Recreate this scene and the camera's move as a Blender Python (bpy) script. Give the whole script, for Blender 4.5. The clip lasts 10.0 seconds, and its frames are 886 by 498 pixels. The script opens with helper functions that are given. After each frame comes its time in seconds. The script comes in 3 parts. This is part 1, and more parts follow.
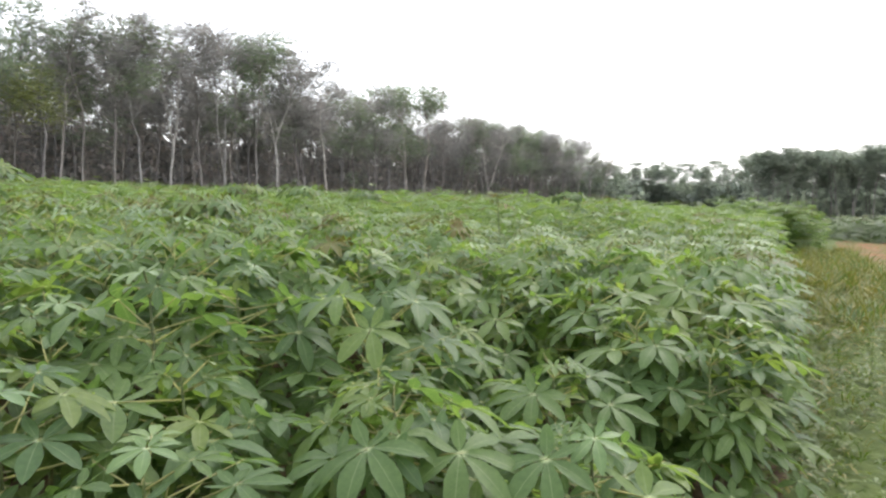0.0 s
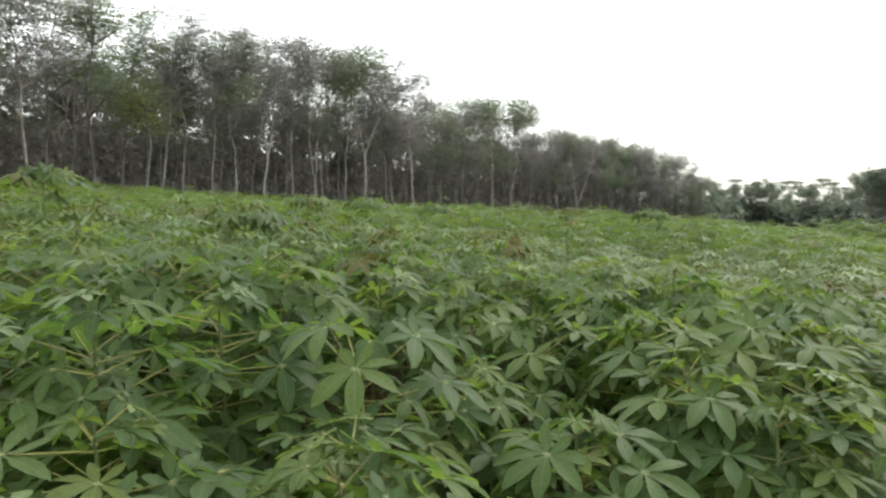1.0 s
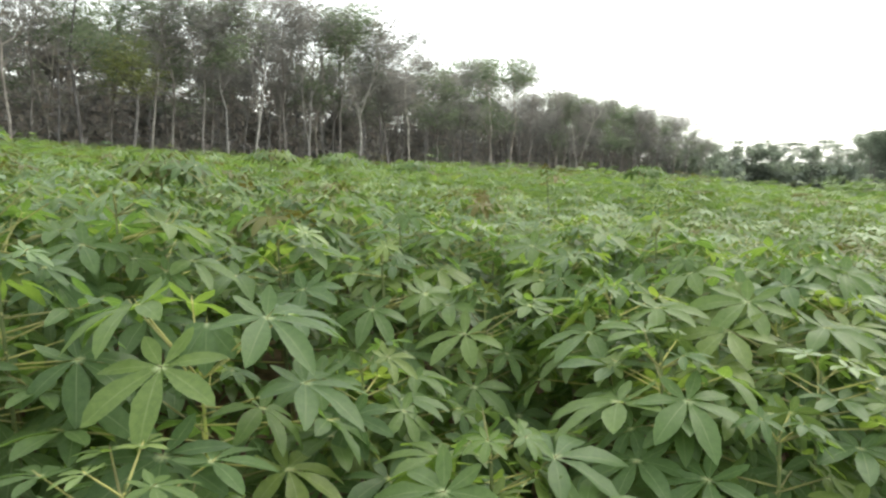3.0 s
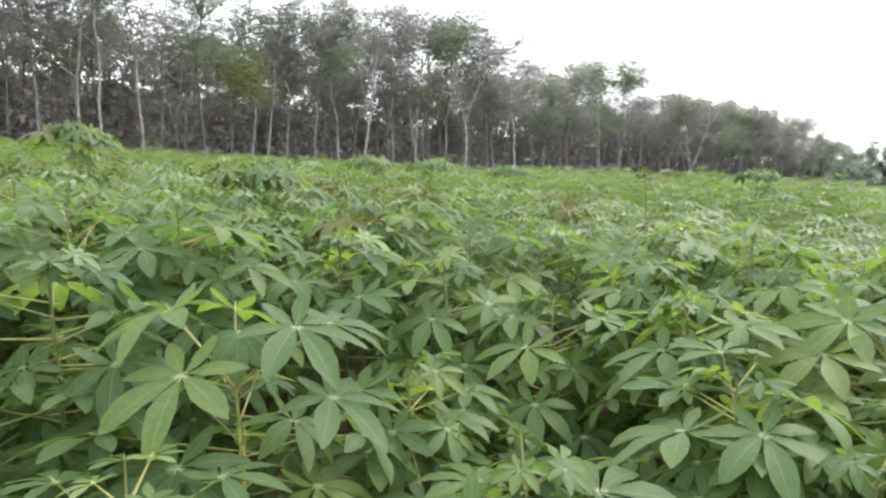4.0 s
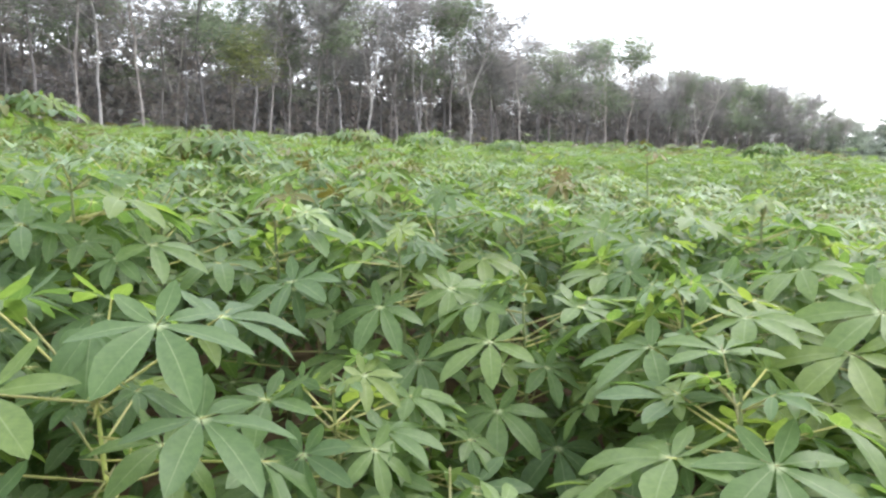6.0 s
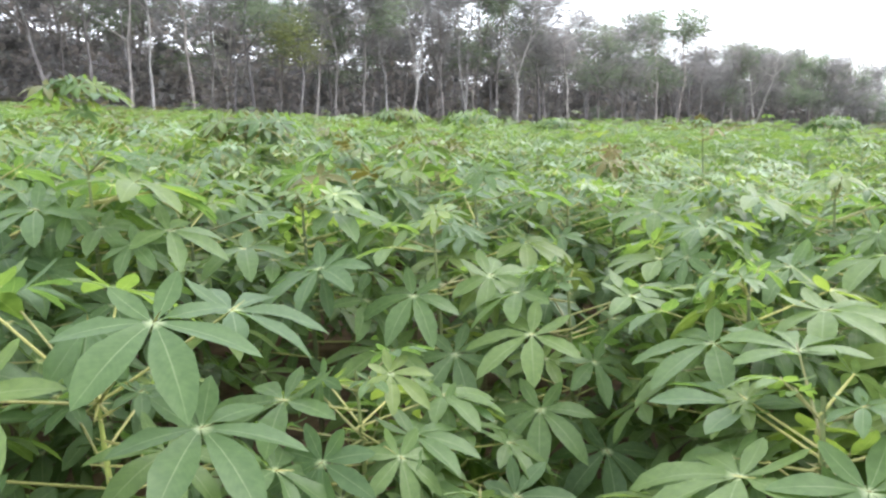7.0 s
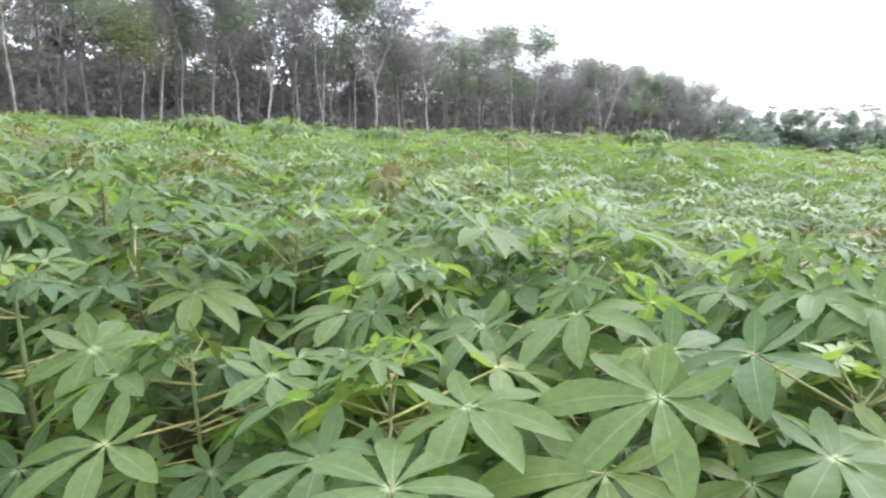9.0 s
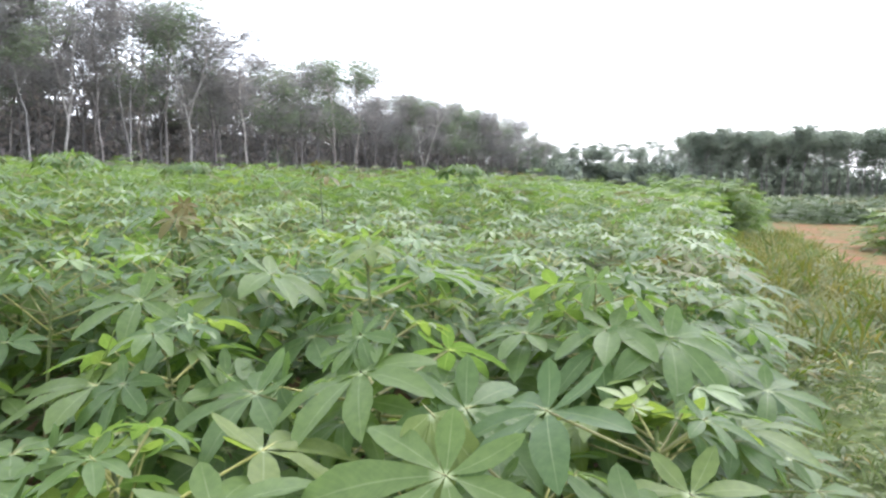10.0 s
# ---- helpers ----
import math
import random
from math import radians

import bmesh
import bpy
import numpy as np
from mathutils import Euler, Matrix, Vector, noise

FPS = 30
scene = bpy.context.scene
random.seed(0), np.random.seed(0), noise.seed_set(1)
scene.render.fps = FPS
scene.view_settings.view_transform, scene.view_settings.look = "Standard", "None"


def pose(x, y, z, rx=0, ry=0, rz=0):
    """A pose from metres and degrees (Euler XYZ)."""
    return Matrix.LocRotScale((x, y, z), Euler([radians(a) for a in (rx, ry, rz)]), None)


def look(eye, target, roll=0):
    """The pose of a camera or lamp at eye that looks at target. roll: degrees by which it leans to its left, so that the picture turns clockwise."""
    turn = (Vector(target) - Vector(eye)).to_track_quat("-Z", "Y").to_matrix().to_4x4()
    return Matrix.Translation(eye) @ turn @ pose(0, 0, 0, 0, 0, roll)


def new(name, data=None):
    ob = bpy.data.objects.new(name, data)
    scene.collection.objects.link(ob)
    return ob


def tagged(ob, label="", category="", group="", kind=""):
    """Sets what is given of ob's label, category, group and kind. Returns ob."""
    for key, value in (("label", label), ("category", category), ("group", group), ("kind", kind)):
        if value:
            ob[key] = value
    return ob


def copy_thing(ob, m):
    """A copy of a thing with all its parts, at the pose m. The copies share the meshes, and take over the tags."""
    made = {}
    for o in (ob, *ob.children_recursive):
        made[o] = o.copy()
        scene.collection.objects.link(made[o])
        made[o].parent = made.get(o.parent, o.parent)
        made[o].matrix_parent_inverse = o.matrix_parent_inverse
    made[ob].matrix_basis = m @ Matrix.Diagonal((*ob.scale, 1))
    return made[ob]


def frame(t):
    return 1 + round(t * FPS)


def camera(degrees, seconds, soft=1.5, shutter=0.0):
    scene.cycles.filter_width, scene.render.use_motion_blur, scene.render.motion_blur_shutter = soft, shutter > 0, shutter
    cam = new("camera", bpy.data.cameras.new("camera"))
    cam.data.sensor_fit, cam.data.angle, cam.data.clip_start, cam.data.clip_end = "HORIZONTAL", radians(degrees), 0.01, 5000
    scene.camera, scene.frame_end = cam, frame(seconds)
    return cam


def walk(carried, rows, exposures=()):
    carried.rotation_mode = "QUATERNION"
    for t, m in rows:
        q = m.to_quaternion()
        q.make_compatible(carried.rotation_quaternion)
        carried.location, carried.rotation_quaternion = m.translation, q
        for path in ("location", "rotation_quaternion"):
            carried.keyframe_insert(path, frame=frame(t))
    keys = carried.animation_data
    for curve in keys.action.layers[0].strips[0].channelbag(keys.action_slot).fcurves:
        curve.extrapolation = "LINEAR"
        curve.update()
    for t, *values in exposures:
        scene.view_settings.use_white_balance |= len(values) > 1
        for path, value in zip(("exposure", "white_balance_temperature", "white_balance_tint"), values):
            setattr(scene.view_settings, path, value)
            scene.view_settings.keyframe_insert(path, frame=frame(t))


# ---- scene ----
cam = camera(65.1, 10.0, soft=2.5)
METRES, EYE, TILT, LEAN, TURN = 3.5, 1.7, -4.3, 0.0, 28.0
ROWS = [
    (0.0, 0.0, 0.0, 0.0, -0.0, 0.0, 0.0),
    (0.5, 0.0535, 0.0788, 0.0046, 3.08, 0.98, 0.5),
    (1.0, 0.0858, 0.1269, 0.0156, 7.21, 0.99, -1.64),
    (1.5, 0.1017, 0.1652, 0.0129, 6.56, -0.76, -0.69),
    (2.0, 0.1042, 0.2629, 0.0025, 4.95, -1.78, -0.14),
    (3.5, 0.1797, 0.3921, 0.0103, 10.45, -2.24, -2.72),
    (4.0, 0.2029, 0.4118, 0.0112, 16.0, -1.92, -1.93),
    (4.5, 0.2127, 0.422, 0.0116, 17.0, -1.26, -2.4),
    (5.0, 0.2231, 0.4464, 0.0059, 15.54, -2.36, -0.08),
    (6.5, 0.2115, 0.5818, 0.0064, 17.43, -4.58, -2.7),
    (7.0, 0.2138, 0.5981, 0.0055, 20.39, -5.36, -1.28),
    (7.5, 0.253, 0.6543, 0.015, 22.31, -4.43, -2.77),
    (8.0, 0.3031, 0.7052, 0.0222, 22.96, -3.72, -2.69),
    (8.5, 0.3329, 0.7446, 0.0249, 17.55, -4.72, -0.8),
    (9.0, 0.3421, 0.7997, 0.0311, 9.47, -4.54, -1.1),
    (9.5, 0.3488, 0.8412, 0.0348, 1.13, -4.02, -0.16),
    (10.0, 0.3698, 0.8603, 0.0364, -4.72, -1.62, 0.32),
]
walk(cam, [(t, pose(0, 0, EYE, TILT, LEAN, TURN) @ pose(METRES * x, METRES * y, METRES * z, 90 + pitch, roll, yaw)) for t, x, y, z, yaw, pitch, roll in ROWS],
     [(0.0, 1.50, 6500, 11), (0.5, 0.88, 6650, 7), (1.0, 0.96, 6850, 4), (2.0, 1.34, 7050, -3), (3.5, 1.56, 6700, 6), (4.5, 1.92, 6300, 12), (6.5, 2.08, 6200, 13),
      (8.0, 2.24, 6000, 14), (9.0, 2.03, 6050, 14), (10.0, 1.84, 6050, 14)])

# ---- world and light ----
world = bpy.data.worlds.new("overcast_sky")
scene.world = world
world.use_nodes = True
wn, wl = world.node_tree.nodes, world.node_tree.links
sky = wn.new("ShaderNodeTexSky")
sky.sky_type, sky.sun_disc = "NISHITA", False
sky.sun_elevation, sky.sun_rotation = radians(48), radians(10)
sky.dust_density, sky.air_density = 3.0, 1.0
cloud = wn.new("ShaderNodeMix")
cloud.data_type = "RGBA"
cloud.inputs["Factor"].default_value = 0.75
cloud.inputs["B"].default_value = (9.0, 9.2, 9.5, 1)
wl.new(sky.outputs["Color"], cloud.inputs["A"])
wl.new(cloud.outputs["Result"], wn["Background"].inputs["Color"])
wn["Background"].inputs["Strength"].default_value = 0.12
sun = new("sun", bpy.data.lights.new("sun", "SUN"))
sun.data.energy, sun.data.angle, sun.data.color = 0.7, radians(35), (1.0, 0.96, 0.9)
sun.matrix_world = look((10 * math.sin(radians(10)), 10 * math.cos(radians(10)), 11), (0, 0, 0))


FOREST = -46.0


# ---- materials ----
def material(name):
    m = bpy.data.materials.new(name)
    m.use_nodes = True
    return m, m.node_tree.nodes, m.node_tree.links, m.node_tree.nodes["Principled BSDF"]


def ramp(nodes, links, source, stops):
    r = nodes.new("ShaderNodeValToRGB")
    while len(r.color_ramp.elements) < len(stops):
        r.color_ramp.elements.new(0.5)
    for e, (p, c) in zip(r.color_ramp.elements, stops):
        e.position, e.color = p, (*c, 1)
    links.new(source, r.inputs["Fac"])
    return r.outputs["Color"]


def mixed(nodes, links, fac, a, b, blend="MIX"):
    m = nodes.new("ShaderNodeMix")
    m.data_type, m.blend_type = "RGBA", blend
    for key, v in (("Factor", fac), ("A", a), ("B", b)):
        if isinstance(v, (int, float)):
            m.inputs[key].default_value = v
        elif isinstance(v, tuple):
            m.inputs[key].default_value = (*v, 1)
        else:
            links.new(v, m.inputs[key])
    return m.outputs["Result"]


def maths(nodes, links, op, a, b=0.0, clamp=False):
    m = nodes.new("ShaderNodeMath")
    m.operation, m.use_clamp = op, clamp
    for i, v in enumerate((a, b)):
        if isinstance(v, (int, float)):
            m.inputs[i].default_value = v
        else:
            links.new(v, m.inputs[i])
    return m.outputs[0]


def noise_at(nodes, links, scale, detail=3.0, vector=None):
    n = nodes.new("ShaderNodeTexNoise")
    n.inputs["Scale"].default_value, n.inputs["Detail"].default_value = scale, detail
    if vector is None:
        vector = nodes.new("ShaderNodeNewGeometry").outputs["Position"]
    links.new(vector, n.inputs["Vector"])
    return n.outputs["Fac"]


def leaf_material(name, stops, through_colour, rib=(0.5, 0.56, 0.34), rough=0.45, clear=0.32, ribs=True, thin=0.35):
    """Leaf: colour by plant and by leaf, pale ribs along each lobe, light passing through."""
    m, n, l, b = material(name)
    geo = n.new("ShaderNodeNewGeometry")
    info = n.new("ShaderNodeObjectInfo")
    pick = maths(n, l, "FRACT", maths(n, l, "ADD", geo.outputs["Random Per Island"], info.outputs["Random"]))
    colour = ramp(n, l, pick, stops)
    big = noise_at(n, l, 0.35, 2)
    colour = mixed(n, l, 1.0, colour, ramp(n, l, big, [(0.3, (0.8, 0.85, 0.8)), (0.7, (1.15, 1.12, 1.05))]), "MULTIPLY")
    small = noise_at(n, l, 60, 3)
    colour = mixed(n, l, 1.0, colour, ramp(n, l, small, [(0.3, (0.85, 0.87, 0.85)), (0.7, (1.12, 1.1, 1.1))]), "MULTIPLY")
    if ribs:
        uv = n.new("ShaderNodeUVMap")
        sep = n.new("ShaderNodeSeparateXYZ")
        l.new(uv.outputs["UV"], sep.inputs[0])
        across = maths(n, l, "ABSOLUTE", maths(n, l, "SUBTRACT", sep.outputs["X"], 0.5))
        along = maths(n, l, "SUBTRACT", 1.0, maths(n, l, "MULTIPLY", sep.outputs["Y"], 0.75), True)
        rib_mask = maths(n, l, "MULTIPLY", maths(n, l, "SUBTRACT", 1.0, maths(n, l, "MULTIPLY", across, 30.0), True), along)
        vein = n.new("ShaderNodeTexWave")
        vein.wave_profile = "TRI"
        vein.inputs["Scale"].default_value, vein.inputs["Distortion"].default_value = 1.0, 0.6
        slant = n.new("ShaderNodeCombineXYZ")
        l.new(maths(n, l, "MULTIPLY", maths(n, l, "SUBTRACT", sep.outputs["Y"], maths(n, l, "MULTIPLY", across, 0.35)), 5.5), slant.inputs["X"])
        l.new(slant.outputs[0], vein.inputs["Vector"])
        colour = mixed(n, l, 1.0, colour, ramp(n, l, vein.outputs["Fac"], [(0.0, (0.97, 0.97, 0.97)), (0.85, (1.01, 1.01, 1.01)), (1.0, (1.08, 1.06, 1.05))]), "MULTIPLY")
        heart = maths(n, l, "SUBTRACT", 1.0, maths(n, l, "MULTIPLY", sep.outputs["Y"], 8.5), True)
        mask = maths(n, l, "MAXIMUM", maths(n, l, "MULTIPLY", rib_mask, 0.34), heart)
        colour = mixed(n, l, mask, colour, rib)
    l.new(colour, b.inputs["Base Color"])
    b.inputs["Roughness"].default_value = rough
    b.inputs["Specular IOR Level"].default_value = clear
    t = n.new("ShaderNodeBsdfTranslucent")
    l.new(mixed(n, l, 1.0, colour, through_colour, "MULTIPLY"), t.inputs["Color"])
    s = n.new("ShaderNodeMixShader")
    s.inputs[0].default_value = thin
    l.new(b.outputs[0], s.inputs[1])
    l.new(t.outputs[0], s.inputs[2])
    l.new(s.outputs[0], n["Material Output"].inputs["Surface"])
    return m


def bark_material(name, stops, scale, rough=0.85):
    m, n, l, b = material(name)
    info = n.new("ShaderNodeObjectInfo")
    coord = n.new("ShaderNodeTexCoord").outputs["Object"]
    grain = noise_at(n, l, scale, 5, coord)
    colour = ramp(n, l, grain, stops)
    tone = ramp(n, l, info.outputs["Random"], [(0.0, (0.5, 0.5, 0.52)), (0.6, (0.8, 0.79, 0.78)), (1.0, (1.25, 1.2, 1.15))])
    l.new(mixed(n, l, 1.0, colour, tone, "MULTIPLY"), b.inputs["Base Color"])
    b.inputs["Roughness"].default_value = rough
    bump = n.new("ShaderNodeBump")
    bump.inputs["Strength"].default_value, bump.inputs["Distance"].default_value = 0.5, 0.01
    l.new(grain, bump.inputs["Height"])
    l.new(bump.outputs[0], b.inputs["Normal"])
    return m


LEAF = leaf_material("cassava_leaf", [(0.0, (0.075, 0.126, 0.053)), (0.45, (0.094, 0.15, 0.055)), (0.85, (0.114, 0.17, 0.057)), (1.0, (0.139, 0.184, 0.056))], (1.55, 1.6, 0.8), rough=0.42, clear=0.26, thin=0.5)
YOUNG = leaf_material("young_cassava_leaf", [(0.0, (0.088, 0.146, 0.054)), (0.6, (0.108, 0.162, 0.053)), (1.0, (0.138, 0.182, 0.052))], (0.85, 0.86, 0.55), thin=0.22)
RUSSET = leaf_material("russet_leaf", [(0.0, (0.108, 0.09, 0.034)), (0.5, (0.1, 0.108, 0.038)), (1.0, (0.094, 0.126, 0.045))], (1.3, 1.15, 0.6), rib=(0.3, 0.3, 0.17), clear=0.15)
FRESH = leaf_material("fresh_shoot", [(0.0, (0.2, 0.26, 0.03)), (1.0, (0.25, 0.3, 0.035))], (1.3, 1.3, 0.5), rough=0.5, ribs=False)
STEM = bark_material("cassava_stem", [(0.3, (0.12, 0.11, 0.055)), (0.7, (0.21, 0.195, 0.085))], 30)
SHOOT_STEM = bark_material("cassava_shoot", [(0.3, (0.1, 0.135, 0.045)), (0.7, (0.155, 0.19, 0.065))], 30, 0.6)
GREEN_STEM = bark_material("green_cassava_stem", [(0.3, (0.24, 0.28, 0.075)), (0.7, (0.38, 0.42, 0.125))], 30)
PETIOLE = bark_material("cassava_petiole", [(0.3, (0.28, 0.31, 0.085)), (0.7, (0.37, 0.34, 0.12))], 8, 0.5)
BARK = bark_material("rubber_bark", [(0.25, (0.1, 0.09, 0.08)), (0.5, (0.22, 0.2, 0.185)), (0.75, (0.38, 0.36, 0.335))], 3)
PALE_BARK = bark_material("pale_rubber_bark", [(0.25, (0.2, 0.19, 0.175)), (0.5, (0.36, 0.34, 0.32)), (0.75, (0.52, 0.5, 0.47))], 3)
# crown leaves lifted to mauve grey: the wood's bluish haze is in this base colour
TREE_LEAF = leaf_material("rubber_leaf", [(0.0, (0.14, 0.136, 0.146)), (0.6, (0.17, 0.166, 0.175)), (1.0, (0.202, 0.198, 0.2))], (1.75, 1.72, 1.62), rough=0.65, clear=0.2, ribs=False, thin=0.5)
GREEN_TREE_LEAF = leaf_material("green_rubber_leaf", [(0.0, (0.115, 0.138, 0.112)), (1.0, (0.165, 0.188, 0.152))], (1.7, 1.8, 1.4), rough=0.65, clear=0.2, ribs=False, thin=0.5)
# brownish undergrowth, its colour raised and greyed to carry the veil between trunks
HAZED_SHRUB_LEAF = leaf_material("undergrowth_leaf", [(0.0, (0.26, 0.23, 0.24)), (0.5, (0.235, 0.225, 0.225)), (1.0, (0.3, 0.262, 0.265))], (1.3, 1.25, 1.1), rough=0.7, clear=0.15, ribs=False)
# far trees and thickets: paler, greyer leaves, with distance haze painted into the colour
HAZE_TREE_LEAF = leaf_material("grey_green_leaf", [(0.0, (0.15, 0.17, 0.16)), (1.0, (0.21, 0.23, 0.215))], (1.5, 1.6, 1.3), rough=0.65, clear=0.2, ribs=False, thin=0.5)
PALE_TREE_LEAF = leaf_material("pale_tree_leaf", [(0.0, (0.13, 0.15, 0.075)), (1.0, (0.2, 0.215, 0.1))], (1.4, 1.45, 0.8), ribs=False)


def ground_material():
    m, n, l, b = material("field_ground")
    pos = n.new("ShaderNodeNewGeometry").outputs["Position"]
    sep = n.new("ShaderNodeSeparateXYZ")
    l.new(pos, sep.inputs[0])
    fine, broad = noise_at(n, l, 9, 6), noise_at(n, l, 0.6, 4)
    soil = ramp(n, l, fine, [(0.3, (0.065, 0.045, 0.03)), (0.7, (0.16, 0.11, 0.072))])
    red = ramp(n, l, fine, [(0.3, (0.1, 0.04, 0.022)), (0.7, (0.26, 0.11, 0.06))])
    turf = ramp(n, l, fine, [(0.3, (0.05, 0.07, 0.024)), (0.7, (0.095, 0.118, 0.04))])
    drift = maths(n, l, "MULTIPLY", maths(n, l, "MINIMUM", maths(n, l, "MAXIMUM", maths(n, l, "SUBTRACT", sep.outputs["Y"], 5.0), 0.0), 18.0), 0.05)
    side = maths(n, l, "GREATER_THAN", maths(n, l, "ADD", maths(n, l, "ADD", sep.outputs["X"], drift), maths(n, l, "MULTIPLY", broad, 0.5)), 0.15)
    along = maths(n, l, "ADD", sep.outputs["Y"], maths(n, l, "MULTIPLY", broad, 5.0))
    far = maths(n, l, "MULTIPLY", maths(n, l, "GREATER_THAN", along, 18.0), maths(n, l, "LESS_THAN", along, 42.0))
    bare = maths(n, l, "MULTIPLY", far, maths(n, l, "GREATER_THAN", maths(n, l, "ADD", sep.outputs["X"], broad), 1.6))
    colour = mixed(n, l, side, soil, turf)
    mottle = ramp(n, l, noise_at(n, l, 1.7, 5), [(0.42, (0.15, 0.15, 0.15)), (0.62, (1, 1, 1))])
    colour = mixed(n, l, maths(n, l, "MULTIPLY", bare, mottle), colour, red)
    # leaf litter of the woods, its grey chosen to look like haze behind trunks
    hazed_litter = ramp(n, l, noise_at(n, l, 0.9, 6), [(0.35, (0.022, 0.02, 0.019)), (0.65, (0.055, 0.051, 0.048))])
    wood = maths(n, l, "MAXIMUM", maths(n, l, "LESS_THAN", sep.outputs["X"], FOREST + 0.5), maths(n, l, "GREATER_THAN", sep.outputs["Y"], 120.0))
    colour = mixed(n, l, wood, colour, hazed_litter)
    l.new(colour, b.inputs["Base Color"])
    b.inputs["Roughness"].default_value, b.inputs["Specular IOR Level"].default_value = 0.95, 0.1
    bump = n.new("ShaderNodeBump")
    bump.inputs["Strength"].default_value, bump.inputs["Distance"].default_value = 0.8, 0.04
    l.new(fine, bump.inputs["Height"])
    l.new(bump.outputs[0], b.inputs["Normal"])
    return m


GROUND = ground_material()


# ---- mesh helpers ----
def mesh_of(name, verts, faces, mats, uvs=None, face_mats=None, smooth=True):
    """A mesh from arrays; faces is a list of (k, n, order) blocks: faces of n corners."""
    me = bpy.data.meshes.new(name)
    verts = np.asarray(verts, dtype=np.float32)
    loops = np.concatenate([np.asarray(f, dtype=np.int32).ravel() for f in faces])
    sizes = np.concatenate([np.full(len(f), len(f[0]), dtype=np.int32) for f in faces])
    me.vertices.add(len(verts))
    me.vertices.foreach_set("co", verts.ravel())
    me.loops.add(len(loops))
    me.loops.foreach_set("vertex_index", loops)
    me.polygons.add(len(sizes))
    me.polygons.foreach_set("loop_start", np.concatenate([[0], np.cumsum(sizes)[:-1]]).astype(np.int32))
    me.polygons.foreach_set("use_smooth", np.full(len(sizes), smooth))
    for m in mats:
        me.materials.append(m)
    if face_mats is not None:
        me.polygons.foreach_set("material_index", np.asarray(face_mats, dtype=np.int32))
    if uvs is not None:
        layer = me.uv_layers.new(name="UVMap")
        layer.data.foreach_set("uv", np.asarray(uvs, dtype=np.float32)[loops].ravel())
    me.update(calc_edges=True)
    me.validate()
    return me


def tube(points, radii, sides=6):
    """Verts and quads of a tapered tube along points."""
    p = np.asarray(points, dtype=float)
    d = np.gradient(p, axis=0)
    d /= np.linalg.norm(d, axis=1)[:, None]
    ref = np.array([1.0, 0, 0]) if abs(d[0][0]) < 0.8 else np.array([0, 1.0, 0])
    u = np.cross(d, ref)
    u /= np.linalg.norm(u, axis=1)[:, None]
    v = np.cross(d, u)
    a = np.arange(sides) / sides * 2 * np.pi
    ring = np.cos(a)[None, :, None] * u[:, None] + np.sin(a)[None, :, None] * v[:, None]
    verts = (p[:, None] + ring * np.asarray(radii)[:, None, None]).reshape(-1, 3)
    k, i = np.meshgrid(np.arange(len(p) - 1), np.arange(sides), indexing="ij")
    j = (i + 1) % sides
    return verts, np.stack([k * sides + i, k * sides + j, (k + 1) * sides + j, (k + 1) * sides + i], -1).reshape(-1, 4)


def join(pieces):
    """Joins (verts, quads) pieces."""
    vs, fs, n = [], [], 0
    for v, f in pieces:
        vs.append(v)
        fs.append(f + n)
        n += len(v)
    return np.concatenate(vs), np.concatenate(fs)


def part(name, me, parent, label=""):
    ob = new(name, me)
    ob.parent = parent
    if label:
        tagged(ob, label)
    return ob


def height(x, y):
    """The ground rises from the grass strip towards the rubber trees and falls away along the strip. A wooded hill
    behind them and a low ridge far off are added, unseen ground.
    """
    x, y = np.asarray(x, dtype=float), np.asarray(y, dtype=float)
    fall = np.clip(1.0 - 0.008 * y, 0.15, 1.2)
    # added hill and ridge: they block the sky that would show between the trunks
    s = np.clip((-x - 70) / 38, 0, 1)
    filler_bank = 13.0 * s * s * (3 - 2 * s) * np.clip((230 - y) / 70, 0, 1)
    r = np.clip((y - 222) / 50, 0, 1)
    return 0.047 * np.clip(-x, 0, 62) * fall - 0.016 * np.clip(y - 8, 0, 130) + np.maximum(filler_bank, 3.0 * r * r * (3 - 2 * r))


# ---- ground ----
def build_ground():
    step = np.concatenate([-np.geomspace(400, 19, 34), np.linspace(-18, 18, 61), np.geomspace(19, 400, 30)])
    xs, ys = step, step + 8
    gx, gy = np.meshgrid(xs, ys, indexing="ij")
    rough = np.array([[noise.noise((x * 0.9, y * 0.9, 0)) for y in ys] for x in xs])
    z = height(gx, gy) + 0.05 * rough
    n = len(ys)
    i, j = np.meshgrid(np.arange(len(xs) - 1), np.arange(n - 1), indexing="ij")
    a = (i * n + j).ravel()
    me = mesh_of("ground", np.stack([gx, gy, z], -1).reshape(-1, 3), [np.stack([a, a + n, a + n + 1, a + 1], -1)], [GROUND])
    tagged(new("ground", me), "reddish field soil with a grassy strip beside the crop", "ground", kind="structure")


build_ground()


